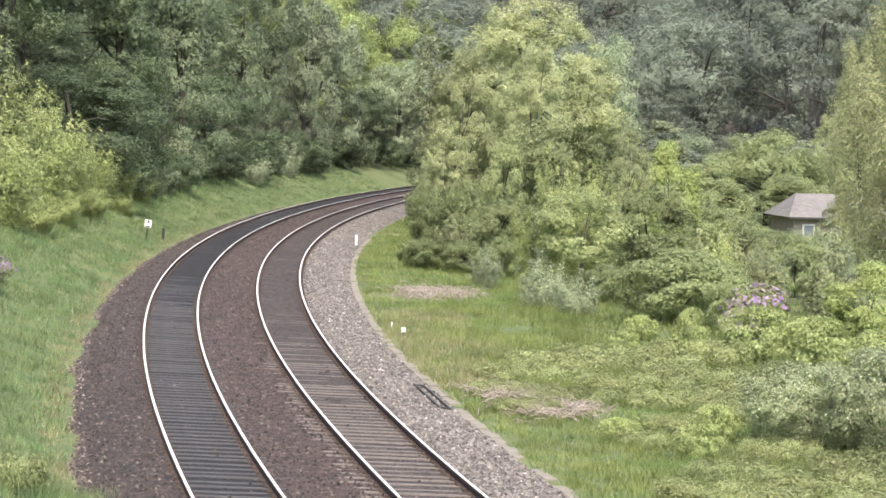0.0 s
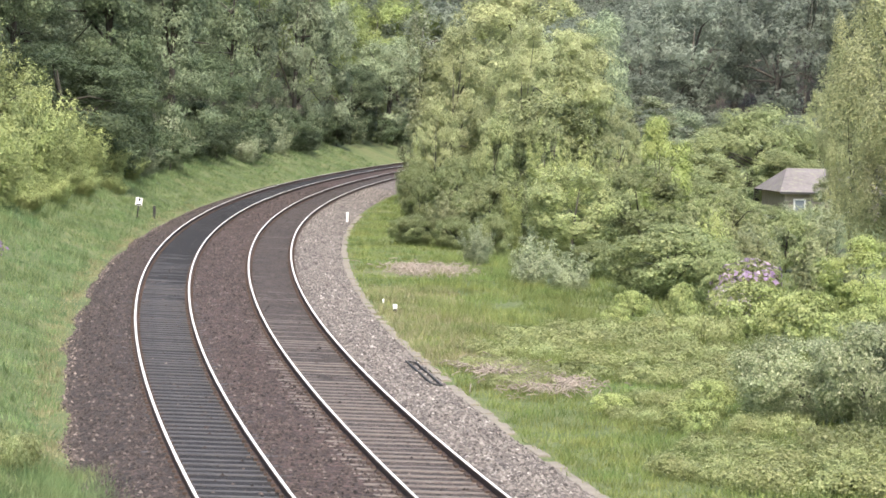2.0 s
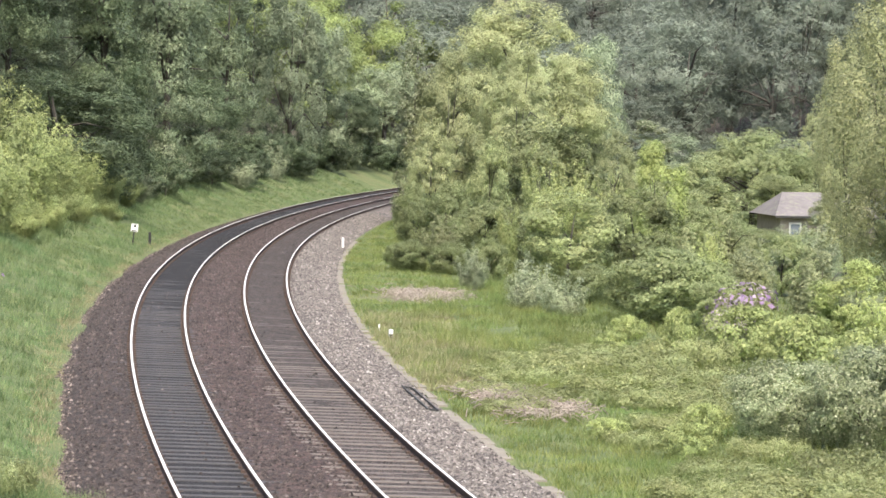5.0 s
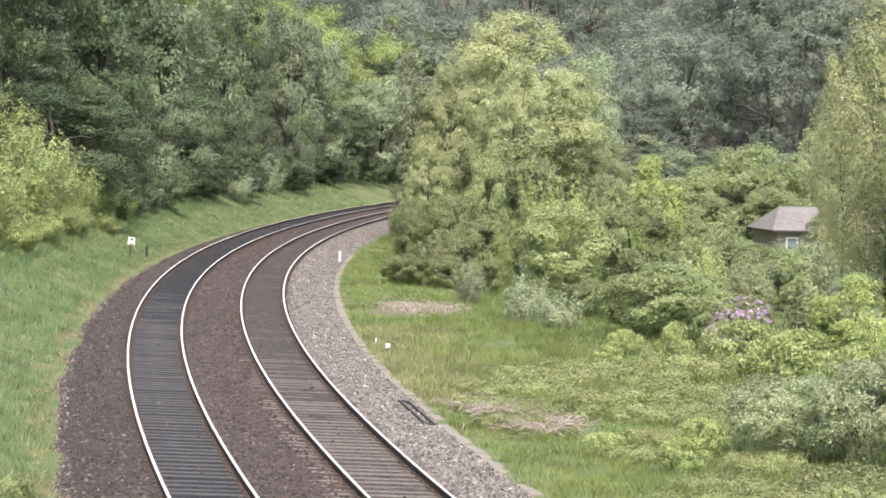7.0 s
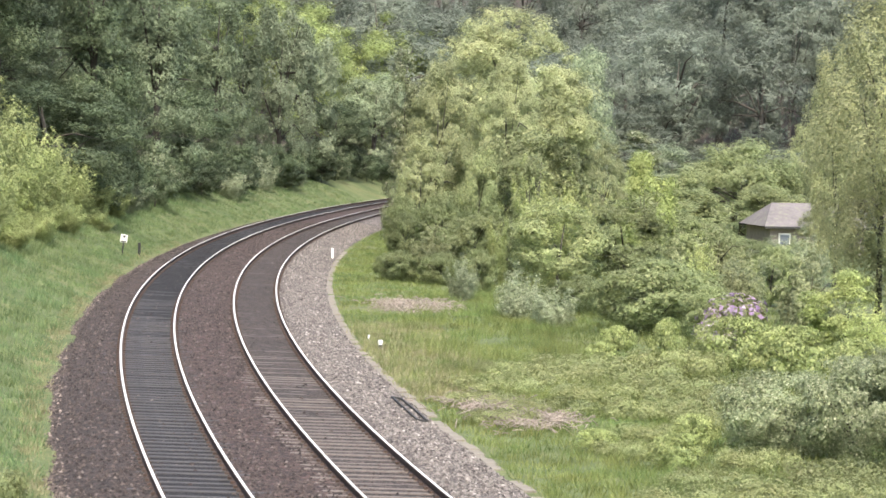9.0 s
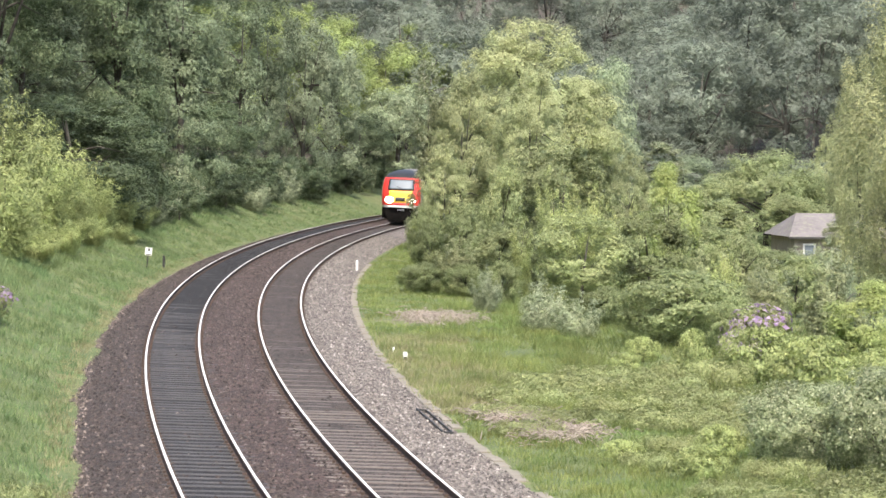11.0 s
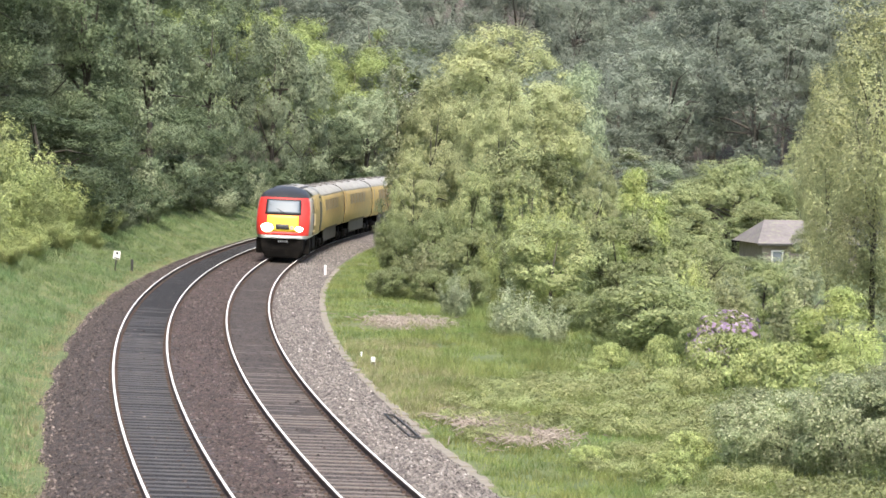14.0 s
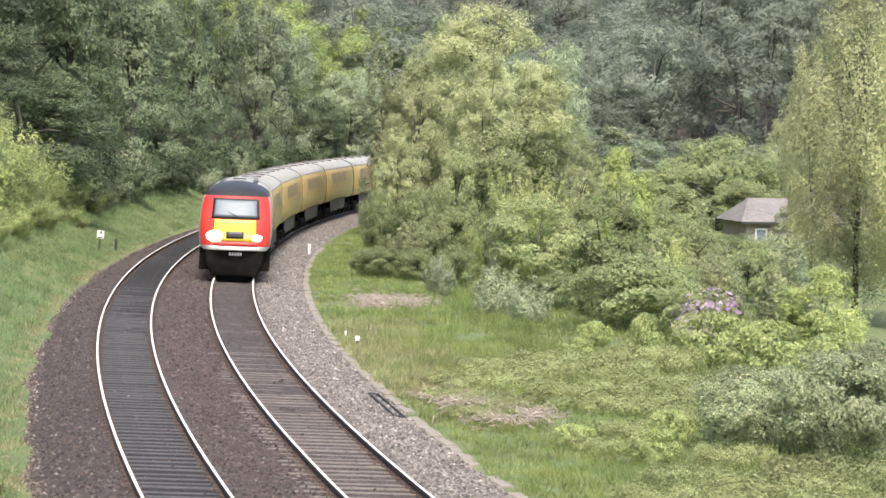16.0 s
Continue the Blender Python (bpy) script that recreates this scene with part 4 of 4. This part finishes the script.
def lens(cx, cz, rx, rz):
    """A domed oval lamp glass on the nose."""
    bm = bmesh.new()
    rings = [[bm.verts.new((cx + k * rx * math.cos(a), nose_y(cx + k * rx * math.cos(a), cz + k * rz * math.sin(a)) - 0.035 - 0.03 * (1 - k * k), cz + k * rz * math.sin(a)))
              for a in (6.2832 * i / 24 for i in range(24))] for k in (1.0, 0.7, 0.35)]
    for a, b in zip(rings, rings[1:]):
        for i in range(24):
            bm.faces.new((a[i], a[(i + 1) % 24], b[(i + 1) % 24], b[i])).smooth = True
    bm.faces.new(rings[-1])
    return bm


def nose_body():
    """The power car's shell in level slices, its front drawn in to a rounded nose."""
    zs = [1.0, 1.08, 1.15, 1.3, 1.5, 1.7, 1.9, 2.15, 2.4, 2.6, 2.8, 2.95, 3.05, 3.15, 3.28, 3.4, 3.5, 3.58, 3.64, 3.69, 3.73, 3.755]
    bm = bmesh.new()
    rows = []
    for z in zs:
        w = half_width(z)
        o = nose_back(z)
        side = [PC_LEN / 2, PC_LEN / 4, 0.0, -PC_LEN / 4, -PC_LEN / 2 + 3.9, -PC_LEN / 2 + 2.7]
        right = [(w, max(y, -PC_LEN / 2 + o + NOSE_A)) for y in side]
        arc = []
        for i in range(0, 19):
            t = math.pi / 2 * i / 9
            c, q = math.cos(t), math.sin(t)
            arc.append((w * math.copysign(abs(c) ** (2 / NOSE_N), c), -PC_LEN / 2 + o + NOSE_A - NOSE_A * abs(q) ** (2 / NOSE_N)))
        rows.append([bm.verts.new((x, y, z)) for x, y in right + arc + [(-x, y) for x, y in right[::-1]]])
    n = len(rows[0])
    for a, b in zip(rows, rows[1:]):
        for i in range(n - 1):
            if (a[i].co - a[i + 1].co).length + (b[i].co - b[i + 1].co).length < 1e-6:
                continue
            f = bm.faces.new((a[i], a[i + 1], b[i + 1], b[i]))
            f.smooth = True
            c = f.calc_center_median()
            y = c.y + PC_LEN / 2
            if c.z < 1.08 or (c.z < 1.15 and y < 2.7):
                f.material_index = 2
            elif c.z > 3.0 and y < 4.2:
                f.material_index = 3
            elif c.z > 3.15:
                f.material_index = 4
            elif 8 <= i <= 21:
                f.material_index = 0
            elif y < 4.0:
                f.material_index = 1
            else:
                f.material_index = 5
        bm.faces.new((a[0], b[0], b[n - 1], a[n - 1])).material_index = 1
    bm.faces.new(rows[-1]).material_index = 4
    bmesh.ops.remove_doubles(bm, verts=bm.verts[:], dist=0.0005)
    me = bpy.data.meshes.new("body")
    bm.to_mesh(me)
    bm.free()
    for m in (RED, SILVER, WHITE, CAB_BLACK, ROOF_GREY, YELLOW):
        me.materials.append(m)
    return me


def shell(length):
    """A coach body: one cross-section drawn along the coach, closed at its ends."""
    bm = bmesh.new()
    prof = [(x, z) for x, z in SECTION] + [(-x, z) for x, z in SECTION[-2::-1]]
    ys = (-length / 2, -length / 2 + 0.06, 0.0, length / 2 - 0.06, length / 2)
    rings = [[bm.verts.new((x * (0.985 if i in (0, 4) else 1), y, z)) for x, z in prof] for i, y in enumerate(ys)]
    for a, b in zip(rings, rings[1:]):
        for i in range(len(prof) - 1):
            f = bm.faces.new((a[i], b[i], b[i + 1], a[i + 1]))
            f.smooth = True
            f.material_index = 1 if f.calc_center_median().z > 3.1 else 0
    for ring in (rings[0], rings[-1]):
        bm.faces.new(ring).material_index = 2
    bmesh.ops.recalc_face_normals(bm, faces=bm.faces[:])
    me = bpy.data.meshes.new("body")
    bm.to_mesh(me)
    bm.free()
    for m in (YELLOW, ROOF_GREY, UNDER):
        me.materials.append(m)
    return me


def bogie(thing, y):
    bm = bmesh.new()
    for sx in (-1, 1):
        box(bm, pose(sx * 1.05, 0, 0.42), 0.16, 3.3, 0.28, 0.03)
        for o in (-1.3, 1.3):
            box(bm, pose(sx * 1.1, o, 0.3), 0.24, 0.4, 0.4, 0.04)
    box(bm, pose(0, 0, 0.45), 2.1, 0.6, 0.3, 0.03)
    b = part("bogie", bm, UNDER, thing)
    b.matrix_basis = pose(0, y, 0)
    for o in (-1.3, 1.3):
        for sx in (-1, 1):
            bm = bmesh.new()
            bmesh.ops.create_cone(bm, cap_ends=True, segments=24, radius1=0.46, radius2=0.43, depth=0.13, matrix=pose(sx * 0.76, o, 0.475, 0, 90 * sx, 0))
            part("wheel", bm, UNDER, b)


def side_panel(name, thing, side, y, z0, z1, width, mat, proud, label=""):
    """A window or door on a coach's side, following its lean."""
    bm = bmesh.new()
    rows = []
    for k in range(5):
        z = z0 + (z1 - z0) * k / 4
        x = half_width(z) + proud
        rows.append([bm.verts.new((side * xx, yy, z)) for xx, yy in ((x, y - width / 2), (x, y + width / 2), (x - 0.05, y + width / 2), (x - 0.05, y - width / 2))])
    for a, b in zip(rows, rows[1:]):
        for k in range(4):
            bm.faces.new((a[k], a[(k + 1) % 4], b[(k + 1) % 4], b[k]))
    bm.faces.new(rows[0])
    bm.faces.new(rows[-1])
    bmesh.ops.recalc_face_normals(bm, faces=bm.faces[:])
    return part(name, bm, mat, thing, label)


def blocks(name, thing, mat, items, label="", bevel=0.03):
    for x, y, z, sx, sy, sz in items:
        bm = bmesh.new()
        box(bm, pose(x, y, z), sx, sy, sz, bevel)
        part(name, bm, mat, thing, label)


def true_section(car, wide, heights):
    """Brings the drawn cross-section to the vehicle's own width and heights."""
    for ob in car.children:
        if ob.name.startswith("bogie"):
            continue
        for piece in (ob, *ob.children):
            for v in piece.data.vertices:
                v.co.x *= wide
                v.co.z = float(np.interp(v.co.z, (-1.0, 0.6, 1.0, 1.5, 2.2, 2.95, 3.3, 3.76, 4.2), heights))


def power_car():
    car = tagged(new("power_car"), "diesel power car with red cab and yellow front panel", "train", "train vehicles")
    part("body", nose_body(), None, car)
    part("warning_panel", patch(-0.8, 0.8, 1.32, 2.14, 0.012, 14, 6, 0.04), WARNING, car, "bright yellow front panel")
    part("stripe", patch(-1.15, 1.15, 1.15, 1.3, 0.014, 14, 2), RED, car)
    part("stripe", patch(-1.16, 1.16, 1.0, 1.13, 0.016, 14, 2), WHITE, car, "white band along the foot of the nose")
    fr = part("windscreen_frame", patch(-0.9, 0.9, 2.17, 2.95, 0.02, 14, 6, 0.05), CAB_BLACK, car)
    part("windscreen", patch(-0.8, 0.8, 2.25, 2.87, 0.032, 14, 6, 0.05), SCREEN, fr, "windscreen with sky reflection painted as pale colour")
    bm = bmesh.new()
    a, b = (-0.68, nose_y(-0.68, 2.7) - 0.05, 2.66), (0.05, nose_y(0.05, 2.27) - 0.06, 2.27)
    tube(bm, [a, b], [0.014, 0.02], 6)
    part("wiper", bm, BLACK, fr)
    part("coupler_recess", patch(-0.33, 0.33, 1.42, 1.68, 0.02, 6, 3), CAB_BLACK, car)
    # Lit glasses are drawn oversize to hold the lamps' glare in their shape.
    part("headlamp", lens(-0.76, 1.5, 0.29, 0.2), LAMP_MAIN, car, "dazzling lit headlamp")
    part("headlamp", lens(0.82, 1.46, 0.19, 0.12), LAMP_SIDE, car, "lit marker lamp")
    bm = bmesh.new()
    bmesh.ops.create_cone(bm, cap_ends=True, segments=20, radius1=0.1, radius2=0.09, depth=0.04, matrix=pose(0.46, nose_y(0.46, 1.52) - 0.02, 1.52, 90, 0, 0))
    part("marker_lamp", bm, SILVER, car)
    part("skirt", patch(-1.12, 1.12, 1.0, 1.02, 0.005, 8, 1), UNDER, car)
    bm = bmesh.new()
    f0 = -PC_LEN / 2
    low = [bm.verts.new(v) for v in ((-0.82, f0 + 0.42, 0.1), (0.82, f0 + 0.42, 0.1), (0.82, f0 + 1.5, 0.1), (-0.82, f0 + 1.5, 0.1))]
    mid = [bm.verts.new(v) for v in ((-1.0, f0 + 0.28, 0.5), (1.0, f0 + 0.28, 0.5), (1.08, f0 + 1.6, 0.5), (-1.08, f0 + 1.6, 0.5))]
    top = [bm.verts.new(v) for v in ((-1.05, f0 + 0.2, 1.0), (1.05, f0 + 0.2, 1.0), (1.2, f0 + 1.7, 1.0), (-1.2, f0 + 1.7, 1.0))]
    for a, b in ((low, mid), (mid, top)):
        for i in range(4):
            bm.faces.new((a[i], a[(i + 1) % 4], b[(i + 1) % 4], b[i]))
    bm.faces.new(low[::-1])
    bm.faces.new(top)
    bmesh.ops.bevel(bm, geom=[e for e in bm.edges], offset=0.05, segments=2, affect="EDGES")
    part("front_valance", bm, UNDER, car, "black front valance and obstacle guard")
    for sx in (-1, 1):
        bm = bmesh.new()
        box(bm, pose(sx * 1.12, f0 + 1.4, 0.3), 0.4, 0.9, 0.72, 0.06)
        part("step_box", bm, UNDER, car)
    for i in range(5):
        bm = bmesh.new()
        box(bm, pose(-0.16 + 0.1 * i, f0 + 0.2, 0.84), 0.065, 0.05, 0.09, 0.004)
        part("number_bar", bm, WHITE, car)
    bm = bmesh.new()
    box(bm, pose(0, 0.3, 0.45), 2.5, 2.5, 0.56, 0.06)
    part("fuel_tank", bm, UNDER, car)
    for y in (-PC_LEN / 2 + 3.2, PC_LEN / 2 - 2.6):
        bogie(car, y)
    for side in (-1, 1):
        side_panel("cab_door", car, side, -PC_LEN / 2 + 3.3, 1.2, 3.0, 0.6, CAB_BLACK, 0.012, "dark cab side door")
        side_panel("cab_window", car, side, -PC_LEN / 2 + 2.35, 2.25, 2.85, 0.6, GLASS, 0.012)
        side_panel("luggage_door", car, side, PC_LEN / 2 - 1.5, 1.15, 3.0, 1.5, SKIRT, 0.012)
        for y in (-1.4, 0.5, 2.4):
            side_panel("grille", car, side, y, 2.3, 2.95, 1.6, YELLOW, 0.012)
    blocks("roof_vent", car, CAB_BLACK, [(x, y, 3.6, 0.42, sy, 0.08) for y, sy in ((-1.9, 0.8), (-0.7, 0.8), (1.0, 1.4), (3.0, 1.2)) for x in (-0.5, 0.5)], "dark roof vent")
    blocks("exhaust", car, UNDER, [(0, 0.9, 3.68, 0.5, 0.8, 0.1)])
    blocks("gangway", car, UNDER, [(0, PC_LEN / 2 + 0.12, 1.1, 1.2, 0.3, 2.2)])
    true_section(car, 1.03, (-1.0, 0.6, 1.1, 1.64, 2.33, 3.08, 3.36, 3.72, 4.1))
    return car


def coach():
    car = tagged(new("railway_coach"), "long yellow railway coach with grey roof and dirty skirts", "train", "train vehicles")
    part("body", shell(COACH_LEN), None, car)
    for side in (-1, 1):
        for y in (-COACH_LEN / 2 + 1.0, COACH_LEN / 2 - 1.0):
            side_panel("door", car, side, y, 1.1, 3.05, 0.85, YELLOW, 0.014)
            side_panel("door_window", car, side, y, 2.2, 2.85, 0.42, GLASS, 0.02)
        for y in (-5.4, -3.15, -0.9, 1.35, 3.6):
            side_panel("window", car, side, y, 2.15, 2.78, 1.9, GLASS, 0.014)
        side_panel("skirt", car, side, 0.0, 0.5, 1.12, 10.5, SKIRT, 0.0)
        bm = bmesh.new()
        box(bm, pose(side * 1.2, 0, 3.12), 0.06, COACH_LEN - 0.2, 0.04, 0.01)
        part("gutter", bm, ROOF_GREY, car)
    blocks("equipment_box", car, UNDER, [(0, y, 0.45, 2.35, 2.2, 0.6) for y in (-3.2, 0.2, 3.4)])
    blocks("gangway", car, UNDER, [(0, COACH_LEN / 2 + 0.12, 1.1, 1.2, 0.3, 2.3), (0, -COACH_LEN / 2 - 0.12, 1.1, 1.2, 0.25, 2.3)])
    blocks("roof_vent", car, SKIRT, [(0, y, 3.70, 0.9, 1.1, 0.09) for y in (-7.5, -2.5, 2.5, 7.5)])
    for y in (-COACH_LEN / 2 + 2.9, COACH_LEN / 2 - 2.9):
        bogie(car, y)
    true_section(car, 0.97, (-1.0, 0.6, 1.12, 1.64, 2.28, 2.98, 3.2, 3.5, 3.86))
    return car


TRAIN = [power_car()]
first = coach()
TRAIN.append(first)
for i in range(4):
    TRAIN.append(copy_thing(first, Matrix.Identity(4)))
PC_TAIL, SPEED = -17.8, 21.6    # place of the power car's tail at the end of the clip; metres a second


def motions():
    """The train runs round the curve towards the bridge at an even speed."""
    mids = [-PC_LEN / 2] + [GAP + COACH_LEN / 2 + i * (COACH_LEN + GAP) for i in range(5)]
    for thing, mid in zip(TRAIN, mids):
        rows = []
        for i in range(33):
            t = i * 0.5
            rows.append((t, arc_pose(PC_TAIL + mid + SPEED * (16.0 - t), 0.0, 0.017) @ pose(0, 0, 0, 0, 1.2, 0)))
        walk(thing, rows)


# ---- house beyond the scrub ----
def build_house():
    SLATE = worn("slate", (0.14, 0.125, 0.125), (0.2, 0.18, 0.18), 1.2, 0.8, fine=7, depth=0.02, dirt=(0.22, 0.22, 0.16))
    WALL = worn("house_wall", (0.2, 0.17, 0.15), (0.3, 0.265, 0.235), 1.5, 0.9, fine=12, depth=0.01)
    house = tagged(new("house"), "low stone house with hipped grey slate roof behind trees", "house")
    house.matrix_basis = pose(23.6, 212, ground_z(23.6, 212), 0, 0, 8)
    top = 0.55 - ground_z(23.6, 212)
    bm = bmesh.new()
    box(bm, pose(-0.3, 0, -0.3), 5.8, 6.0, top + 0.3, 0.02)
    part("wall", bm, WALL, house)
    bm = bmesh.new()
    e = [bm.verts.new(v) for v in ((-3.6, -3.4, top - 0.05), (3.0, -3.4, top - 0.05), (3.0, 3.4, top - 0.05), (-3.6, 3.4, top - 0.05), (-2.4, 0, top + 1.3), (1.6, 0, top + 1.3))]
    for q in ((0, 1, 5, 4), (1, 2, 5), (2, 3, 4, 5), (3, 0, 4), (3, 2, 1, 0)):
        bm.faces.new([e[k] for k in q])
    part("roof", bm, SLATE, house)
    for y in (-3.42, 3.42):
        bm = bmesh.new()
        box(bm, pose(-0.3, y, top - 0.18), 6.6, 0.1, 0.14, 0.02)
        part("gutter", bm, BLACK, house)
    for x in (-2.3, 0.4):
        bm = bmesh.new()
        box(bm, pose(x, -3.03, top - 1.25), 0.75, 0.1, 0.8, 0.02)
        w = part("window", bm, WHITE, house, "white-framed window")
        bm = bmesh.new()
        box(bm, pose(x, -3.09, top - 1.17), 0.55, 0.04, 0.62)
        part("pane", bm, SCREEN, w)


build_house()


# ---- lineside things ----
def build_sign():
    x, y = -13.6, 160.0
    g = ground_z(x, y)
    sign = tagged(new("lineside_sign"), "small square white lineside sign with black mark on a short post", "sign")
    sign.matrix_basis = pose(x, y, g - 0.1, 0, 6, 4)
    bm = bmesh.new()
    tube(bm, [(0, 0.03, -0.2), (0, 0.03, 1.05)], [0.03, 0.03], 8)
    part("post", bm, BLACK, sign)
    bm = bmesh.new()
    box(bm, pose(0, 0, 0.72), 0.32, 0.02, 0.36, 0.008)
    pl = part("plate", bm, WHITE, sign)
    bm = bmesh.new()
    box(bm, pose(0.01, -0.013, 0.93), 0.09, 0.008, 0.11)
    box(bm, pose(0.0, -0.013, 0.74), 0.22, 0.008, 0.045)
    part("mark", bm, BLACK, pl)


def build_post(label, x, y, w, h, mat, cap=None):
    g = ground_z(x, y)
    post = tagged(new("marker_post"), label, "post", "lineside posts")
    post.matrix_basis = pose(x, y, g, 0, 0, 5)
    bm = bmesh.new()
    box(bm, pose(0, 0, -0.1), w, w, h + 0.1, 0.015)
    part("shaft", bm, mat, post)
    if cap:
        bm = bmesh.new()
        box(bm, pose(0, 0, h), w * 1.08, w * 1.08, 0.1, 0.015)
        part("cap", bm, cap, post)
        bm = bmesh.new()
        box(bm, pose(0, -w / 2 - 0.004, 0.06), w * 0.9, 0.012, 0.1)
        part("plate", bm, BLACK, post)


build_sign()
build_post("short black lineside post on the ballast edge", -13.2, 165, 0.13, 0.6, BLACK)
build_post("slim white marker post at the verge", -4.2, 169, 0.11, 0.55, WHITE)
build_post("short white marker post with dark plate in the grass", -1.1, 103.3, 0.12, 0.2, WHITE, WHITE)
build_post("small white peg in the grass", -1.5, 107, 0.06, 0.22, WHITE)


def build_troughs():
    """A run of concrete cable-trough lids along the foot of the inner shoulder, one open."""
    run = tagged(new("cable_trough"), "weathered concrete cable trough along the ballast edge", "cable trough")
    bm = bmesh.new()
    box(bm, pose(0, 0, 0), 0.24, 0.985, 0.08, 0.015)
    me = bpy.data.meshes.new("lid")
    bm.to_mesh(me)
    bm.free()
    me.materials.append(CONCRETE)
    rng = random.Random(9)
    for i in range(130):
        if i > 12 and rng.random() < 0.12:
            continue
        ob = part("lid", me, None, run)
        ob.matrix_basis = arc_pose(-115 + i, -2.83 + rng.uniform(-0.025, 0.025), -0.45 + rng.uniform(-0.04, 0.008), rng.uniform(-1.5, 1.5))


def build_frame():
    """A dark steel frame lying on the ballast."""
    fr = tagged(new("steel_frame"), "rusty black steel frame lying on the ballast shoulder", "frame")
    fr.matrix_basis = arc_pose(-83.5, -2.42, -0.33, 0) @ pose(0, 0, 0, 0, 8, 0)
    for x in (-0.12, 0.12):
        bm = bmesh.new()
        box(bm, pose(x, 0, 0), 0.035, 6.3, 0.05, 0.008)
        part("side_bar", bm, BLACK, fr)
    for y in (-3.13, 3.13):
        bm = bmesh.new()
        box(bm, pose(0, y, 0), 0.2, 0.06, 0.05, 0.008)
        part("end_bar", bm, BLACK, fr)


build_troughs()
build_frame()


def build_brash(label, x, y, w, d, n, seed):
    """A heap of cut dead sticks."""
    rng = random.Random(seed)
    bm = bmesh.new()
    for i in range(n):
        px, py = x + rng.gauss(0, w / 3), y + rng.gauss(0, d / 3)
        z = ground_z(px, py) + rng.uniform(0.03, 0.2)
        a, ln = rng.uniform(0, 3.14), rng.uniform(0.12, 0.4)
        v = Vector((math.cos(a) * ln / 2, math.sin(a) * ln / 2, rng.uniform(-0.1, 0.1)))
        c = Vector((px, py, z))
        tube(bm, [c - v, c + v * 0.2 + Vector((0, 0, 0.03)), c + v], [0.014, 0.011, 0.005], 4)
    tagged(part("brush_pile", bm, DEADWOOD, None), label, "brush pile", kind="stuff")


build_brash("heap of grey cut sticks in the grass", -0.2, 127.5, 2.2, 5.5, 1100, 4)
build_brash("scattered brown cut stems among brambles", 2.6, 79.5, 1.7, 3.6, 700, 5)
build_brash("scattered brown cut stems beside the trough", 1.8, 83, 1.6, 3.6, 600, 6)


def build_dead_tree():
    tree = tagged(new("dead_tree"), "bare pale dead tree on the hillside", "tree")
    x, y = 27.5, 318.0
    tree.matrix_basis = pose(x, y, ground_z(x, y))
    top = 9.6 - ground_z(x, y)
    bm = bmesh.new()
    tube(bm, [(0, 0, -0.3), (0.1, 0, top * 0.5), (-0.1, 0, top)], [0.22, 0.16, 0.05], 7)
    part("trunk", bm, DEADWOOD, tree)
    bm = bmesh.new()
    tube(bm, [(0, 0, top * 0.6), (0.9, 0, top * 0.78), (2.0, 0, top * 0.92)], [0.1, 0.08, 0.03], 6)
    part("limb", bm, DEADWOOD, tree)


build_dead_tree()
for key, (ob, h0, w0, used) in PLANTS.items():
    if not used:
        for o in (*ob.children_recursive, ob):
            bpy.data.objects.remove(o)

motions()
